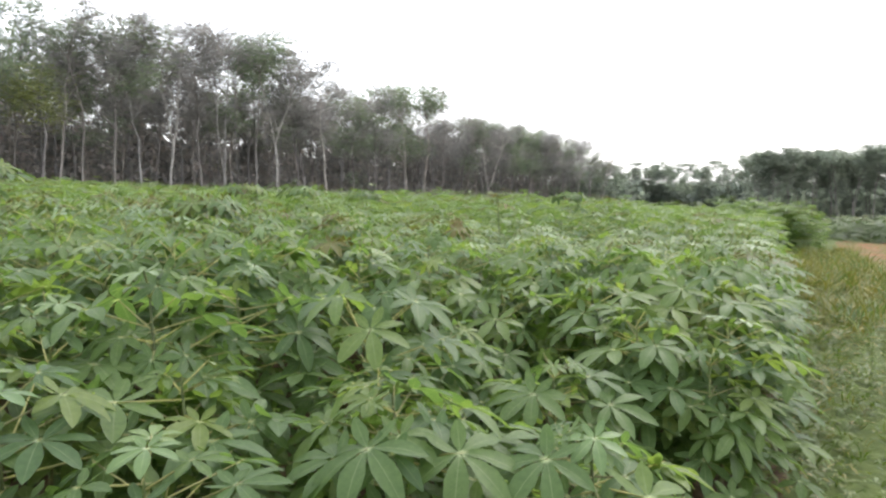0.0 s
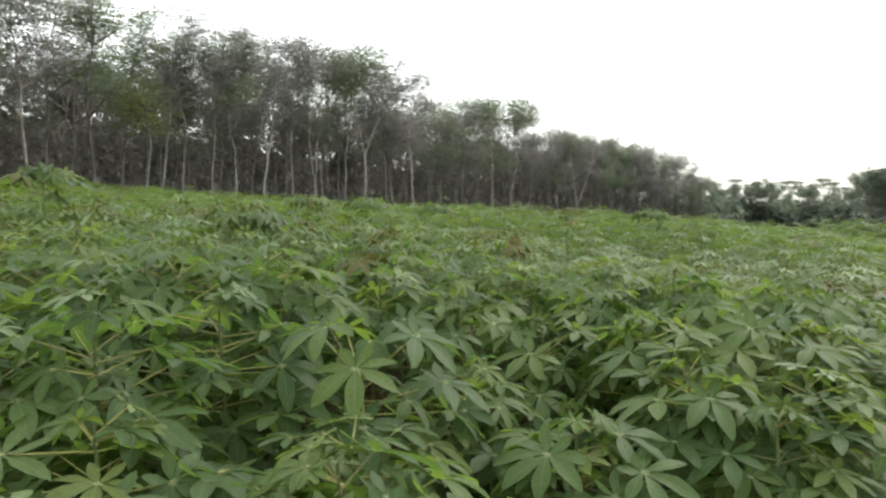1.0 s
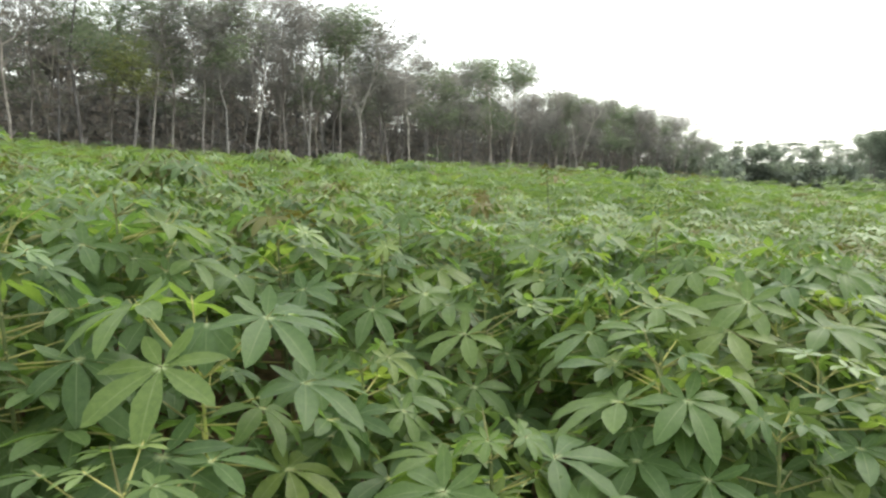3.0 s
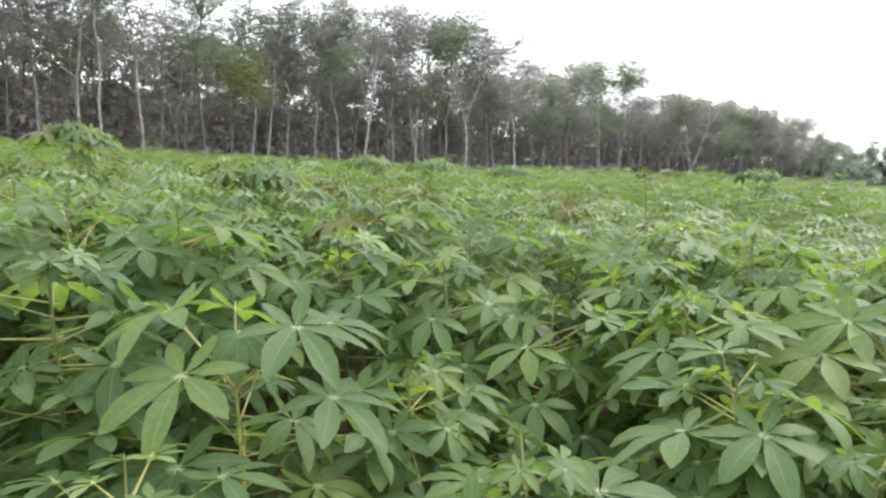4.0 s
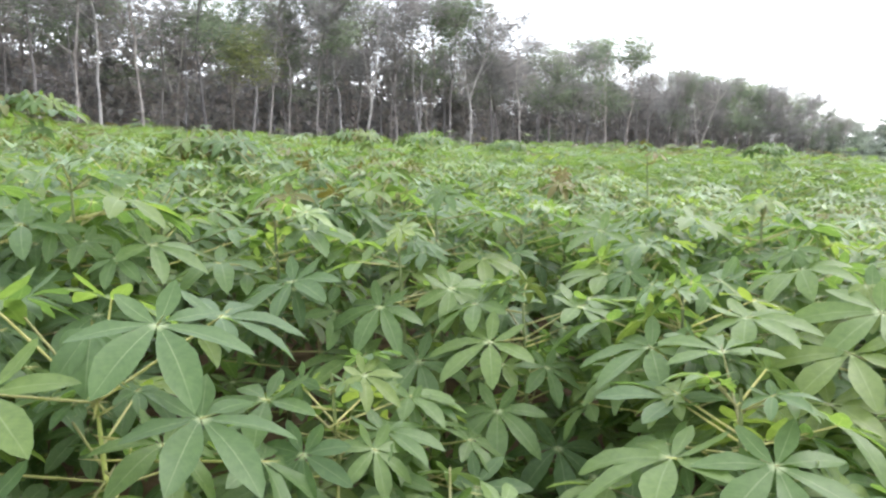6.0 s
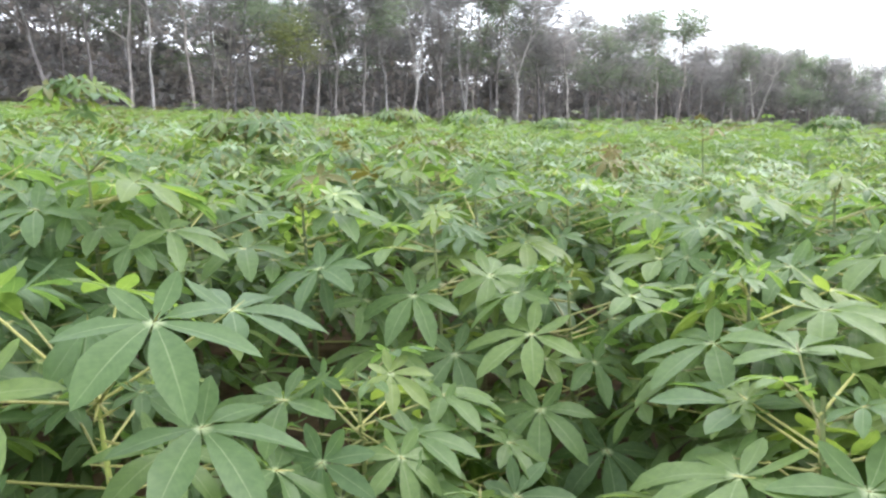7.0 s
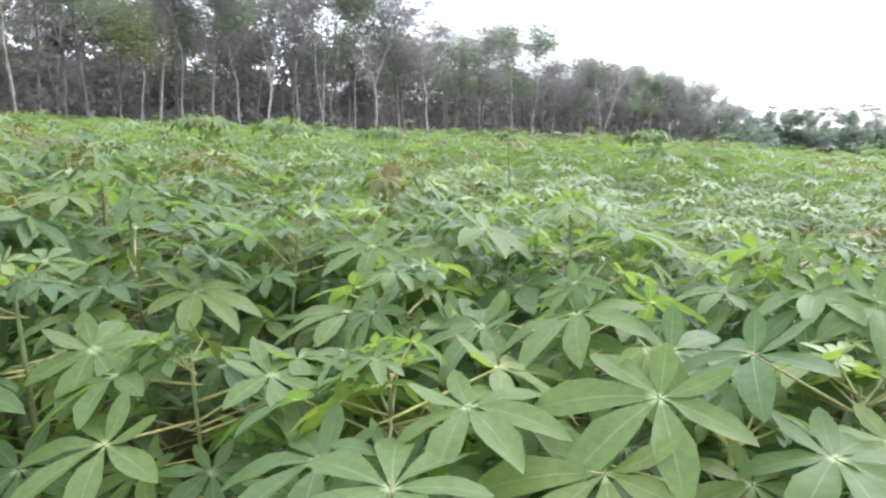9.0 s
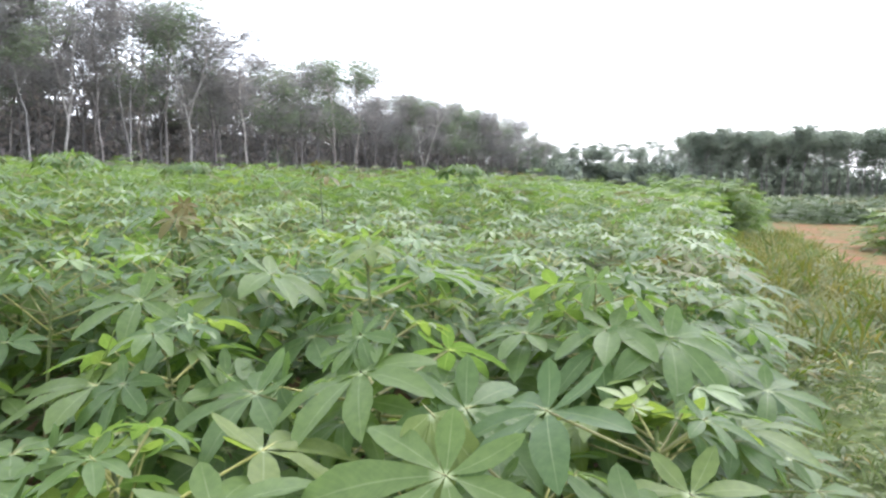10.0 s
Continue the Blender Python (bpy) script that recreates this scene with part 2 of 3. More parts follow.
# ---- cassava ----
def leaf_template(lobes, stations, droop=0.45, seed=1, fan=0, broad=0.152):
    """One palmate leaf of lobe length 1: verts, tris, quads, uvs. +Y is the middle lobe, the origin the petiole's end."""
    rng = np.random.default_rng(seed)
    verts, uvs, tris, quads = [(0, 0, 0)], [(0.5, 0)], [], []
    span = radians(fan or (146 if lobes > 5 else 110))
    for k in range(lobes):
        a = -span + 2 * span * k / (lobes - 1) + rng.normal(0, 0.05)
        size = (1 - 0.5 * (abs(a) / span) ** 1.7) * rng.uniform(0.93, 1.05)
        wide = broad * size ** 0.6 * rng.uniform(0.92, 1.08)
        bend = droop * rng.uniform(0.72, 1.3)
        if abs(a) > 2.1:
            bend *= -0.8
        dx, dy = math.sin(a), math.cos(a)
        twist = rng.normal(0, 0.12)
        s_list = {1: [0.62], 2: [0.38, 0.74]}.get(stations) or list(np.linspace(0.14, 0.9, stations))
        first = len(verts)
        for s in s_list:
            w = wide * s ** 1.35 * ((1 - s) ** 0.92) / 0.213
            if stations > 4:
                w *= rng.uniform(0.94, 1.06)
            z = 0.12 * s - bend * s * s
            for q, side in enumerate((-1, 0, 1) if stations > 1 else (-1, 1)):
                r = s * size
                lift = 0.28 * w * abs(side) + twist * side * w + (rng.normal(0, 0.012) * abs(side) if stations > 4 else 0.0)
                verts.append((dx * r + dy * side * w, dy * r - dx * side * w, (z + lift) * size))
                uvs.append((0.5 + 0.5 * side, s))
        verts.append((dx * size, dy * size, (0.12 - bend) * size))
        uvs.append((0.5, 1))
        tip = len(verts) - 1
        if stations == 1:
            quads.append((0, first + 1, tip, first))
        else:
            tris += [(0, first + 1, first), (0, first + 2, first + 1)]
            for i in range(stations - 1):
                b = first + 3 * i
                quads += [(b, b + 1, b + 4, b + 3), (b + 1, b + 2, b + 5, b + 4)]
            b = first + 3 * (stations - 1)
            tris += [(b, b + 1, tip), (b + 1, b + 2, tip)]
    return np.array(verts, dtype=float), tris, quads, np.array(uvs)


def leaf_layout(rng, tall, count, lush=1.0, dome=0.0):
    """Where the leaves of one plant sit: stem points, leaf bases, turns (3x3) and sizes, from the top down."""
    i = np.arange(count)
    f = i / max(count - 1, 1)
    az = i * 2.39996 + rng.uniform(0, 6.28) + rng.normal(0, 0.25, count)
    stem_z = tall - 0.02 - f * min(0.85, tall * 0.72) * lush
    elev = radians(55 - 18 * dome) - f ** 0.5 * radians(60 - 10 * dome) + rng.normal(0, 0.13, count)
    reach = (0.06 + 0.12 * dome + (0.27 - 0.04 * dome) * np.clip(f * 3, 0, 1)) * rng.uniform(0.8, 1.2, count) * lush
    size = (0.09 + 0.07 * dome + (0.125 - 0.06 * dome) * np.clip(f * 4, 0, 1)) * rng.uniform(0.7, 1.02, count) * lush
    out = np.stack([np.cos(az), np.sin(az), np.zeros(count)], -1)
    stem = np.stack([0.02 * np.sin(3 * stem_z), 0.02 * np.cos(2.3 * stem_z), stem_z], -1)
    base = stem + reach[:, None] * (np.cos(elev)[:, None] * out + np.sin(elev)[:, None] * np.array([0, 0, 1.0]))
    tau = radians(4 + 2 * dome) + f ** 0.8 * radians(16 - 4 * dome) + rng.normal(0, 0.18 - 0.07 * dome, count)
    yaw = rng.normal(0, 0.3, count)
    ca, sa = np.cos(az + yaw), np.sin(az + yaw)
    fwd = np.stack([np.cos(tau) * ca, np.cos(tau) * sa, -np.sin(tau)], -1)
    right = np.stack([sa, -ca, np.zeros(count)], -1)
    roll = rng.normal(0, 0.17 - 0.08 * dome, count)
    up = np.cross(right, fwd)
    right, up = np.cos(roll)[:, None] * right + np.sin(roll)[:, None] * up, None
    up = np.cross(right, fwd)
    return stem, base, np.stack([right, fwd, up], -1), size


def leaves_mesh(name, template, base, turn, size, mats, which=None, extra=None):
    """All given leaves joined into one mesh; extra: (verts, quads) of stems, in the last material."""
    tv, tris, quads, tuv = template
    n, k = len(base), len(tv)
    v = (np.einsum("nij,kj->nki", turn, tv) * size[:, None, None] + base[:, None]).reshape(-1, 3)
    off = (np.arange(n) * k)[:, None, None]
    faces, which_all = [], []
    which = np.zeros(n, dtype=int) if which is None else which
    for block in (tris, quads):
        if block:
            b = np.array(block)
            faces.append((b[None] + off).reshape(-1, b.shape[1]))
            which_all.append(np.repeat(which, len(b)))
    uv = np.tile(tuv, (n, 1))
    if extra is not None:
        faces.append(extra[1] + len(v))
        which_all.append(np.full(len(extra[1]), len(mats) - 1))
        v, uv = np.concatenate([v, extra[0]]), np.concatenate([uv, np.zeros((len(extra[0]), 2))])
    return mesh_of(name, v, faces, mats, uv, np.concatenate(which_all))


FINE = [leaf_template(7, 5, 0.26, 1), leaf_template(7, 5, 0.42, 2), leaf_template(7, 5, 0.34, 3), leaf_template(8, 5, 0.36, 4)]
FOLDED = leaf_template(3, 5, 0.1, 7, 16, 0.22)
HANGING = leaf_template(5, 6, 0.2, 12, 62, 0.2)
MIDDLE = leaf_template(7, 2, 0.3, 5, broad=0.14)
COARSE = leaf_template(7, 1, 0.14, 6)
SPARSE = leaf_template(5, 1, 0.12, 8, 118)
CLUMP = leaf_template(3, 1, 0.25, 10, 75, 0.3)
ORIGIN, UPRIGHT, UNIT = np.zeros((1, 3)), np.eye(3)[None], np.ones(1)
LEAF_MESHES = [leaves_mesh("leaf", t, ORIGIN, UPRIGHT, UNIT, [LEAF]) for t in FINE]
YOUNG_MESHES = [leaves_mesh("young_leaf", t, ORIGIN, UPRIGHT, UNIT, [YOUNG]) for t in (FINE[0], FINE[2])]
RUSSET_MESH = leaves_mesh("russet_leaf", FINE[1], ORIGIN, UPRIGHT, UNIT, [RUSSET])
FOLDED_MESH = leaves_mesh("folded_leaf", FOLDED, ORIGIN, UPRIGHT, UNIT, [FRESH])
HANGING_MESH = leaves_mesh("hanging_leaf", HANGING, ORIGIN, UPRIGHT, UNIT, [YOUNG])
bend = np.linspace(0, 1, 5)
v, q = tube(np.stack([0 * bend, 0.06 * np.sin(bend * np.pi), bend], -1), np.linspace(1.0, 0.75, 5), 5)
PETIOLE_MESH = mesh_of("petiole", v * np.array([1, 1, 1]), [q], [PETIOLE])


def stem_mesh(tall, seed=0, skin=STEM):
    """A knobbly cassava stem with leaf scars, brown below and green towards its tip."""
    rng = np.random.default_rng(seed)
    z = np.linspace(-0.05, tall, 16)
    line = np.stack([0.02 * np.sin(3 * z), 0.02 * np.cos(2.3 * z), z], -1)
    radius = np.linspace(0.0135, 0.0038, 16) * (1 + 0.22 * (np.arange(16) % 2)) * rng.uniform(0.9, 1.1, 16)
    sv, sq = tube(line, radius, 6)
    if skin is GREEN_STEM:
        return mesh_of("stem", sv, [sq], [skin])
    green = np.arange(len(sq)) > len(sq) * 0.55
    return mesh_of("stem", sv, [sq], [skin, SHOOT_STEM], face_mats=green)


def place(ob, turn, size, at):
    m = Matrix([list(turn[r] * size) + [at[r]] for r in range(3)] + [[0, 0, 0, 1]])
    ob.matrix_basis = m


def add_leaf(root, me, turn, size, at, foot=None, label=""):
    """A leaf blade at a place; foot: where its petiole leaves the stem."""
    ob = part(me.name.split(".")[0], me, root, label)
    place(ob, turn, size, at)
    if foot is not None:
        d = Vector(at) - Vector(foot)
        full = d.to_track_quat("Z", "Y").to_matrix().to_4x4() @ Matrix.Diagonal((0.0035, 0.0035, d.length, 1))
        full.translation = foot
        part("petiole", PETIOLE_MESH, ob).matrix_basis = ob.matrix_basis.inverted() @ full
    return ob


def on_stem(z):
    return (0.02 * math.sin(3 * z), 0.02 * math.cos(2.3 * z), z)


def plant_root(x, y, label):
    root = tagged(new("cassava_plant"), label, "cassava plant", "cassava plants in the field")
    root.location = (x, y, float(height(x, y)))
    return root


def blade_turn(rng, az, tau, roll):
    fwd = np.array([math.cos(tau) * math.cos(az), math.cos(tau) * math.sin(az), -math.sin(tau)])
    right = np.array([math.sin(az), -math.cos(az), 0.0])
    up = np.cross(right, fwd)
    right = math.cos(roll) * right + math.sin(roll) * up
    return np.stack([right, fwd, np.cross(right, fwd)], -1)


def grown_plant(x, y, top, leaves, young=1, hanging=None, upright=False, russet=False, umbrella=False, middle=12, fill=28):
    """A plant with its upper leaves at given places (x, y, z, size), and lower leaves growing below them."""
    rng = np.random.default_rng(int(abs(x * 1000) + abs(y * 77)))
    label = "green cassava plant with reddish young leaves" if russet else "green cassava plant with broad fingered leaves"
    root = plant_root(x, y, label)
    zg = float(height(x, y))
    tall = top - zg
    part("stem", stem_mesh(tall, int(rng.integers(999)), GREEN_STEM if hanging else STEM), root)
    lowest = tall
    for lx, ly, lz, *size in leaves:
        dx, dy, dz = lx - x, ly - y, lz - zg
        lowest = min(lowest, dz)
        az, reach = math.atan2(dy, dx), math.hypot(dx, dy)
        foot = max(0.1, min(tall - 0.02, dz - reach * rng.uniform(0.15, 0.55)))
        turn = blade_turn(rng, az + rng.normal(0, 0.2), radians(12) + rng.normal(0, 0.12), rng.normal(0, 0.12))
        me = RUSSET_MESH if russet and rng.random() < 0.5 else LEAF_MESHES[int(rng.integers(4))]
        add_leaf(root, me, turn, 1.06 * (size[0] if size else 0.165 if russet else 0.205) * rng.uniform(0.93, 1.07), (dx, dy, dz), on_stem(foot))
    for k in range(young):
        az = rng.uniform(0, 6.28)
        d = rng.uniform(0.04, 0.1)
        at = (d * math.cos(az), d * math.sin(az), tall + rng.uniform(0.0, 0.05))
        me = RUSSET_MESH if russet else YOUNG_MESHES[0] if k == 0 else LEAF_MESHES[k % 4]
        turn = blade_turn(rng, az, radians(15) + rng.normal(0, 0.3), rng.normal(0, 0.3))
        add_leaf(root, me, turn, rng.uniform(0.08, 0.125), at, on_stem(tall - 0.03))
    if upright:
        add_leaf(root, FOLDED_MESH, blade_turn(rng, 2.19, radians(-72), 0.0), 0.125, (0.01, 0.0, tall - 0.06), on_stem(tall - 0.1), "pale yellow-green folded young leaf")
    if hanging:
        at = (hanging[0] - x, hanging[1] - y, hanging[2] - zg)
        add_leaf(root, HANGING_MESH, blade_turn(rng, -0.6, radians(66), 0.0), 0.15, at, on_stem(tall - 0.03), "young leaf hanging from its stalk")
    for k in range(14 if umbrella else 0):
        az, reach = k * 2.39996, 0.1 + 0.2 * (k / 13) ** 0.6
        turn = blade_turn(rng, az + rng.normal(0, 0.15), radians(10 + 60 * reach) + rng.normal(0, 0.08), rng.normal(0, 0.1))
        me = RUSSET_MESH if russet and k < 4 else LEAF_MESHES[k % 4] if k % 3 else YOUNG_MESHES[0]
        add_leaf(root, me, turn, rng.uniform(0.15, 0.2), (reach * math.cos(az), reach * math.sin(az), tall - 0.5 * reach * reach), on_stem(tall - 0.12))
    for k in range(0 if umbrella else 4):
        az = k * 2.39996 + rng.uniform(0, 6.28)
        reach = rng.uniform(0.05, 0.1)
        turn = blade_turn(rng, az, radians(8) + rng.normal(0, 0.2), rng.normal(0, 0.2))
        add_leaf(root, LEAF_MESHES[k], turn, rng.uniform(0.08, 0.12), (reach * math.cos(az), reach * math.sin(az), tall + rng.uniform(-0.02, 0.03)), on_stem(tall - 0.05))
    for k in range(middle):
        az = k * 2.39996 + rng.uniform(0, 0.6)
        foot = lowest + (tall - lowest) * rng.uniform(-0.4, 0.6) - 0.05
        reach = rng.uniform(0.1, 0.26)
        at = (reach * math.cos(az), reach * math.sin(az), foot + rng.uniform(0.0, 0.05))
        turn = blade_turn(rng, az + rng.normal(0, 0.25), radians(20) + rng.normal(0, 0.2), rng.normal(0, 0.2))
        add_leaf(root, LEAF_MESHES[int(rng.integers(4))], turn, rng.uniform(0.12, 0.175), at, on_stem(foot))
    az = rng.uniform(0, 6.28)
    for k in range(fill):
        az += 2.39996
        foot = max(0.12, (lowest - 0.06) * (1 - 0.75 * k / fill))
        reach, rise = rng.uniform(0.12, 0.36), rng.uniform(-0.06, 0.07)
        at = (reach * math.cos(az), reach * math.sin(az), foot + rise)
        turn = blade_turn(rng, az + rng.normal(0, 0.25), radians(18) + rng.normal(0, 0.17), rng.normal(0, 0.17))
        add_leaf(root, LEAF_MESHES[int(rng.integers(4))], turn, rng.uniform(0.165, 0.225), at, on_stem(foot) if k < 9 else None)
    return root


HEROES = []


def hero(x, y, top, *leaves, **more):
    HEROES.append((x, y))
    grown_plant(x, y, top, leaves, **more)


# the plants that stand beside the walk, from its start to its end
hero(-2.02, 1.66, 1.40, (-2.14, 1.48, 1.32), (-2.08, 1.80, 1.33), (-1.90, 1.85, 1.22), (-2.03, 1.42, 1.16), (-1.78, 1.64, 1.10), (-2.25, 1.68, 1.32))
hero(-1.66, 1.46, 1.16, (-1.93, 1.31, 1.09), (-1.69, 1.24, 1.13), (-1.44, 1.35, 1.03), (-1.48, 1.65, 0.99), (-1.85, 1.60, 1.02))
hero(-1.10, 1.76, 1.10, (-1.14, 1.93, 1.07), (-1.00, 2.03, 1.00), (-1.04, 1.52, 1.02), (-0.84, 1.68, 0.99), (-1.30, 1.68, 1.0))
hero(-0.56, 1.98, 0.98, (-0.63, 1.80, 0.97), (-0.36, 1.84, 0.90), (-0.74, 2.12, 0.91), (-0.42, 2.18, 0.86), young=1)
hero(-1.75, 2.56, 1.06, (-1.75, 2.37, 1.28), (-1.94, 2.66, 1.22), (-1.56, 2.31, 1.165), (-1.40, 2.615, 1.083), (-1.515, 2.59, 1.245),
     (-1.67, 2.80, 1.20), (-1.89, 2.44, 1.25), (-1.47, 2.25, 0.99), (-1.84, 2.22, 0.97), hanging=(-1.69, 2.53, 1.215), young=0, middle=2)
hero(-2.20, 2.25, 1.36, (-2.23, 2.04, 1.31), (-1.93, 2.30, 1.12), (-2.40, 2.30, 1.28), (-2.10, 2.45, 1.24))
hero(-2.55, 2.80, 1.50, (-2.85, 2.45, 1.33), (-2.50, 2.62, 1.36), (-2.58, 2.98, 1.39), (-2.37, 2.85, 1.43), (-2.75, 2.90, 1.40))
hero(-0.98, 2.85, 0.96, (-1.00, 2.68, 0.88), (-1.17, 2.90, 0.85), (-0.86, 2.98, 0.90), (-0.73, 2.88, 0.82), young=1)
hero(-1.62, 3.08, 1.02, (-1.54, 2.86, 0.83), (-1.63, 2.89, 0.99), (-1.79, 3.27, 0.82), (-1.85, 3.10, 0.90), young=0)
hero(-1.62, 3.34, 0.88, (-1.54, 3.20, 0.77, 0.15), (-1.85, 3.39, 0.83, 0.15), (-1.66, 3.48, 0.81, 0.15), (-1.36, 3.34, 0.69, 0.15), young=0)
hero(-2.36, 3.40, 1.36, (-2.39, 3.18, 1.20), (-2.33, 3.48, 1.30), (-2.50, 3.48, 1.27), (-2.57, 3.40, 1.09), (-2.12, 3.29, 1.16), (-2.34, 3.64, 1.25), fill=12)
hero(-2.06, 3.72, 1.28, (-2.22, 3.60, 1.24), (-2.09, 3.55, 1.20), (-1.98, 3.54, 1.06), (-2.00, 3.45, 0.90), (-1.90, 3.80, 1.1), fill=10)
hero(-1.66, 3.92, 1.12, (-1.60, 3.67, 0.99), (-1.76, 3.78, 1.07), (-1.49, 4.00, 1.07), (-1.83, 4.02, 1.03), (-1.54, 4.12, 1.07), (-1.52, 3.62, 0.80), young=1)
hero(-0.77, 3.55, 1.08, (-0.94, 3.60, 0.99, 0.21), (-0.84, 3.37, 0.95, 0.21), (-0.65, 3.42, 0.98), (-0.62, 3.71, 0.99), (-0.90, 3.75, 1.09, 0.21))
hero(-0.42, 3.50, 0.94, (-0.55, 3.30, 0.81), (-0.48, 3.66, 0.89), (-0.24, 3.45, 0.70), young=1)
hero(-1.13, 4.02, 1.18, (-1.13, 3.82, 1.04, 0.21), (-1.31, 4.21, 1.08), (-1.00, 4.19, 1.14), (-0.94, 4.00, 1.13, 0.2), (-1.36, 3.98, 1.05))
hero(-0.58, 4.36, 1.08, (-0.651, 4.16, 1.169, 0.23), (-0.68, 4.01, 1.08, 0.21), (-0.69, 3.90, 0.97), (-0.40, 4.30, 1.08), young=0, hanging=(-0.715, 4.25, 1.225))
hero(-2.30, 4.15, 1.40, (-2.44, 4.06, 1.21), (-2.26, 3.95, 1.10), (-2.13, 4.23, 1.14), (-2.21, 4.34, 1.33), (-2.50, 4.25, 1.3), fill=8)
hero(-1.52, 4.52, 1.22, (-1.63, 4.39, 1.12), (-1.56, 4.68, 1.14), (-1.30, 4.55, 1.1), (-1.75, 4.55, 1.15))
hero(-0.97, 4.56, 1.28, (-0.94, 4.42, 1.22, 0.21), (-0.89, 4.71, 1.12), (-0.74, 4.47, 1.16), (-1.19, 4.41, 1.15))
hero(-0.4, 4.62, 1.12, (-0.556, 4.37, 1.212, 0.21), (-0.5, 4.66, 1.13), (-0.33, 4.46, 1.07), (-0.38, 4.80, 1.08), (-0.24, 4.55, 0.85))
hero(-1.77, 5.03, 1.28, (-1.89, 4.77, 1.24), (-1.74, 5.05, 1.27), (-1.56, 4.96, 1.31), (-1.66, 4.72, 1.20), upright=True, young=3)
hero(-1.32, 5.16, 1.36, (-1.40, 4.94, 1.14), (-1.28, 5.41, 1.26), (-1.18, 5.27, 1.30), (-1.52, 5.2, 1.22), young=3)
hero(-0.62, 5.18, 1.30, (-0.79, 5.06, 1.16), (-0.42, 5.01, 1.21), (-0.56, 5.02, 1.22), (-0.79, 5.36, 1.27), young=3)
hero(-2.90, 3.92, 1.46, (-2.85, 3.75, 1.39), (-3.05, 3.80, 1.36), (-2.72, 4.00, 1.33), (-3.0, 4.12, 1.38), russet=True, fill=12)
hero(-4.60, 4.30, 1.68, (-4.55, 4.12, 1.63), (-4.75, 4.20, 1.58), (-4.42, 4.40, 1.55), (-4.70, 4.48, 1.60), russet=True, young=0, umbrella=True, middle=3, fill=8)
hero(-7.37, 4.00, 2.04, (-7.25, 3.72, 1.98, 0.25), (-7.65, 3.85, 1.95, 0.25), (-7.05, 4.10, 1.92, 0.25), (-7.50, 4.32, 1.95, 0.25), (-7.3, 3.95, 2.06, 0.22), (-7.5, 4.1, 2.05, 0.2), russet=True, young=0, umbrella=True, middle=3, fill=8)
hero(-7.72, 8.00, 1.87, (-7.57, 7.83, 1.81), (-7.92, 7.93, 1.79), (-7.62, 8.23, 1.79), (-7.87, 8.23, 1.83), russet=True, young=0, umbrella=True, middle=3, fill=8)
hero(-3.65, 8.47, 1.66, (-3.52, 8.33, 1.60), (-3.80, 8.38, 1.57), (-3.55, 8.66, 1.57), russet=True, young=2, middle=0, fill=0)
hero(-4.82, 5.10, 1.56, (-4.70, 4.95, 1.52), (-4.98, 5.02, 1.50), (-4.75, 5.28, 1.50), (-4.95, 5.25, 1.53), russet=True, young=2, middle=5, fill=10)
hero(-3.27, 6.40, 1.42, (-3.15, 6.22, 1.37), (-3.42, 6.30, 1.36), (-3.20, 6.58, 1.36), (-3.40, 6.55, 1.38), russet=True, young=2, middle=5, fill=10)
hero(-4.36, 5.91, 1.47, (-4.22, 5.75, 1.42), (-4.52, 5.80, 1.41), (-4.28, 6.10, 1.41), (-4.50, 6.08, 1.43), russet=True, young=2, middle=5, fill=10)
hero(-4.12, 12.93, 1.76, (-3.95, 12.8, 1.7), (-4.3, 12.8, 1.68), (-4.1, 13.15, 1.7), young=0, umbrella=True, middle=3, fill=8)
hero(-7.70, 11.20, 1.78, (-7.52, 11.08, 1.71), (-7.87, 11.08, 1.70), (-7.67, 11.43, 1.72), young=0, umbrella=True, middle=3, fill=8)
hero(-7.31, 8.87, 1.84, (-7.15, 8.7, 1.76), (-7.5, 8.8, 1.74), (-7.3, 9.1, 1.78), young=0, umbrella=True, middle=3, fill=8)


def field_spots():
    """Planting spots: rows along the strip, closer beside the walk than far off."""
    rng = np.random.default_rng(11)
    spots = []
    for gap, low, high in ((0.56, 0.0, 9.0), (0.72, 9.0, 24.0), (1.0, 24.0, 55.0), (1.5, 55.0, 150.0)):
        x = -0.2
        while x > FOREST + 1.2:
            y = -4.0
            while y < 128:
                px, py = x + rng.normal(0, 0.1 * gap), y + rng.normal(0, 0.16 * gap)
                far = math.hypot(px, py - 2.0)
                if low <= far < high:
                    spots.append((px, py, far))
                y += gap
            x -= gap
    return spots


def hollow(x, y):
    """How much shorter the plants stay: a little beside the walk, most in a dip some steps into the field, and taller on the rise behind it."""
    rise = min(max((y - 10.0) / 4.0, 0), 1) * min(max((30.0 - y) / 8.0, 0), 1) * min(max((x + 14.0) / 5.0, 0), 1)
    return 0.1 - 0.22 * rise + 0.26 * math.exp(-((x + 3.6) / 2.8) ** 2 - ((y - 8.8) / 3.0) ** 2)


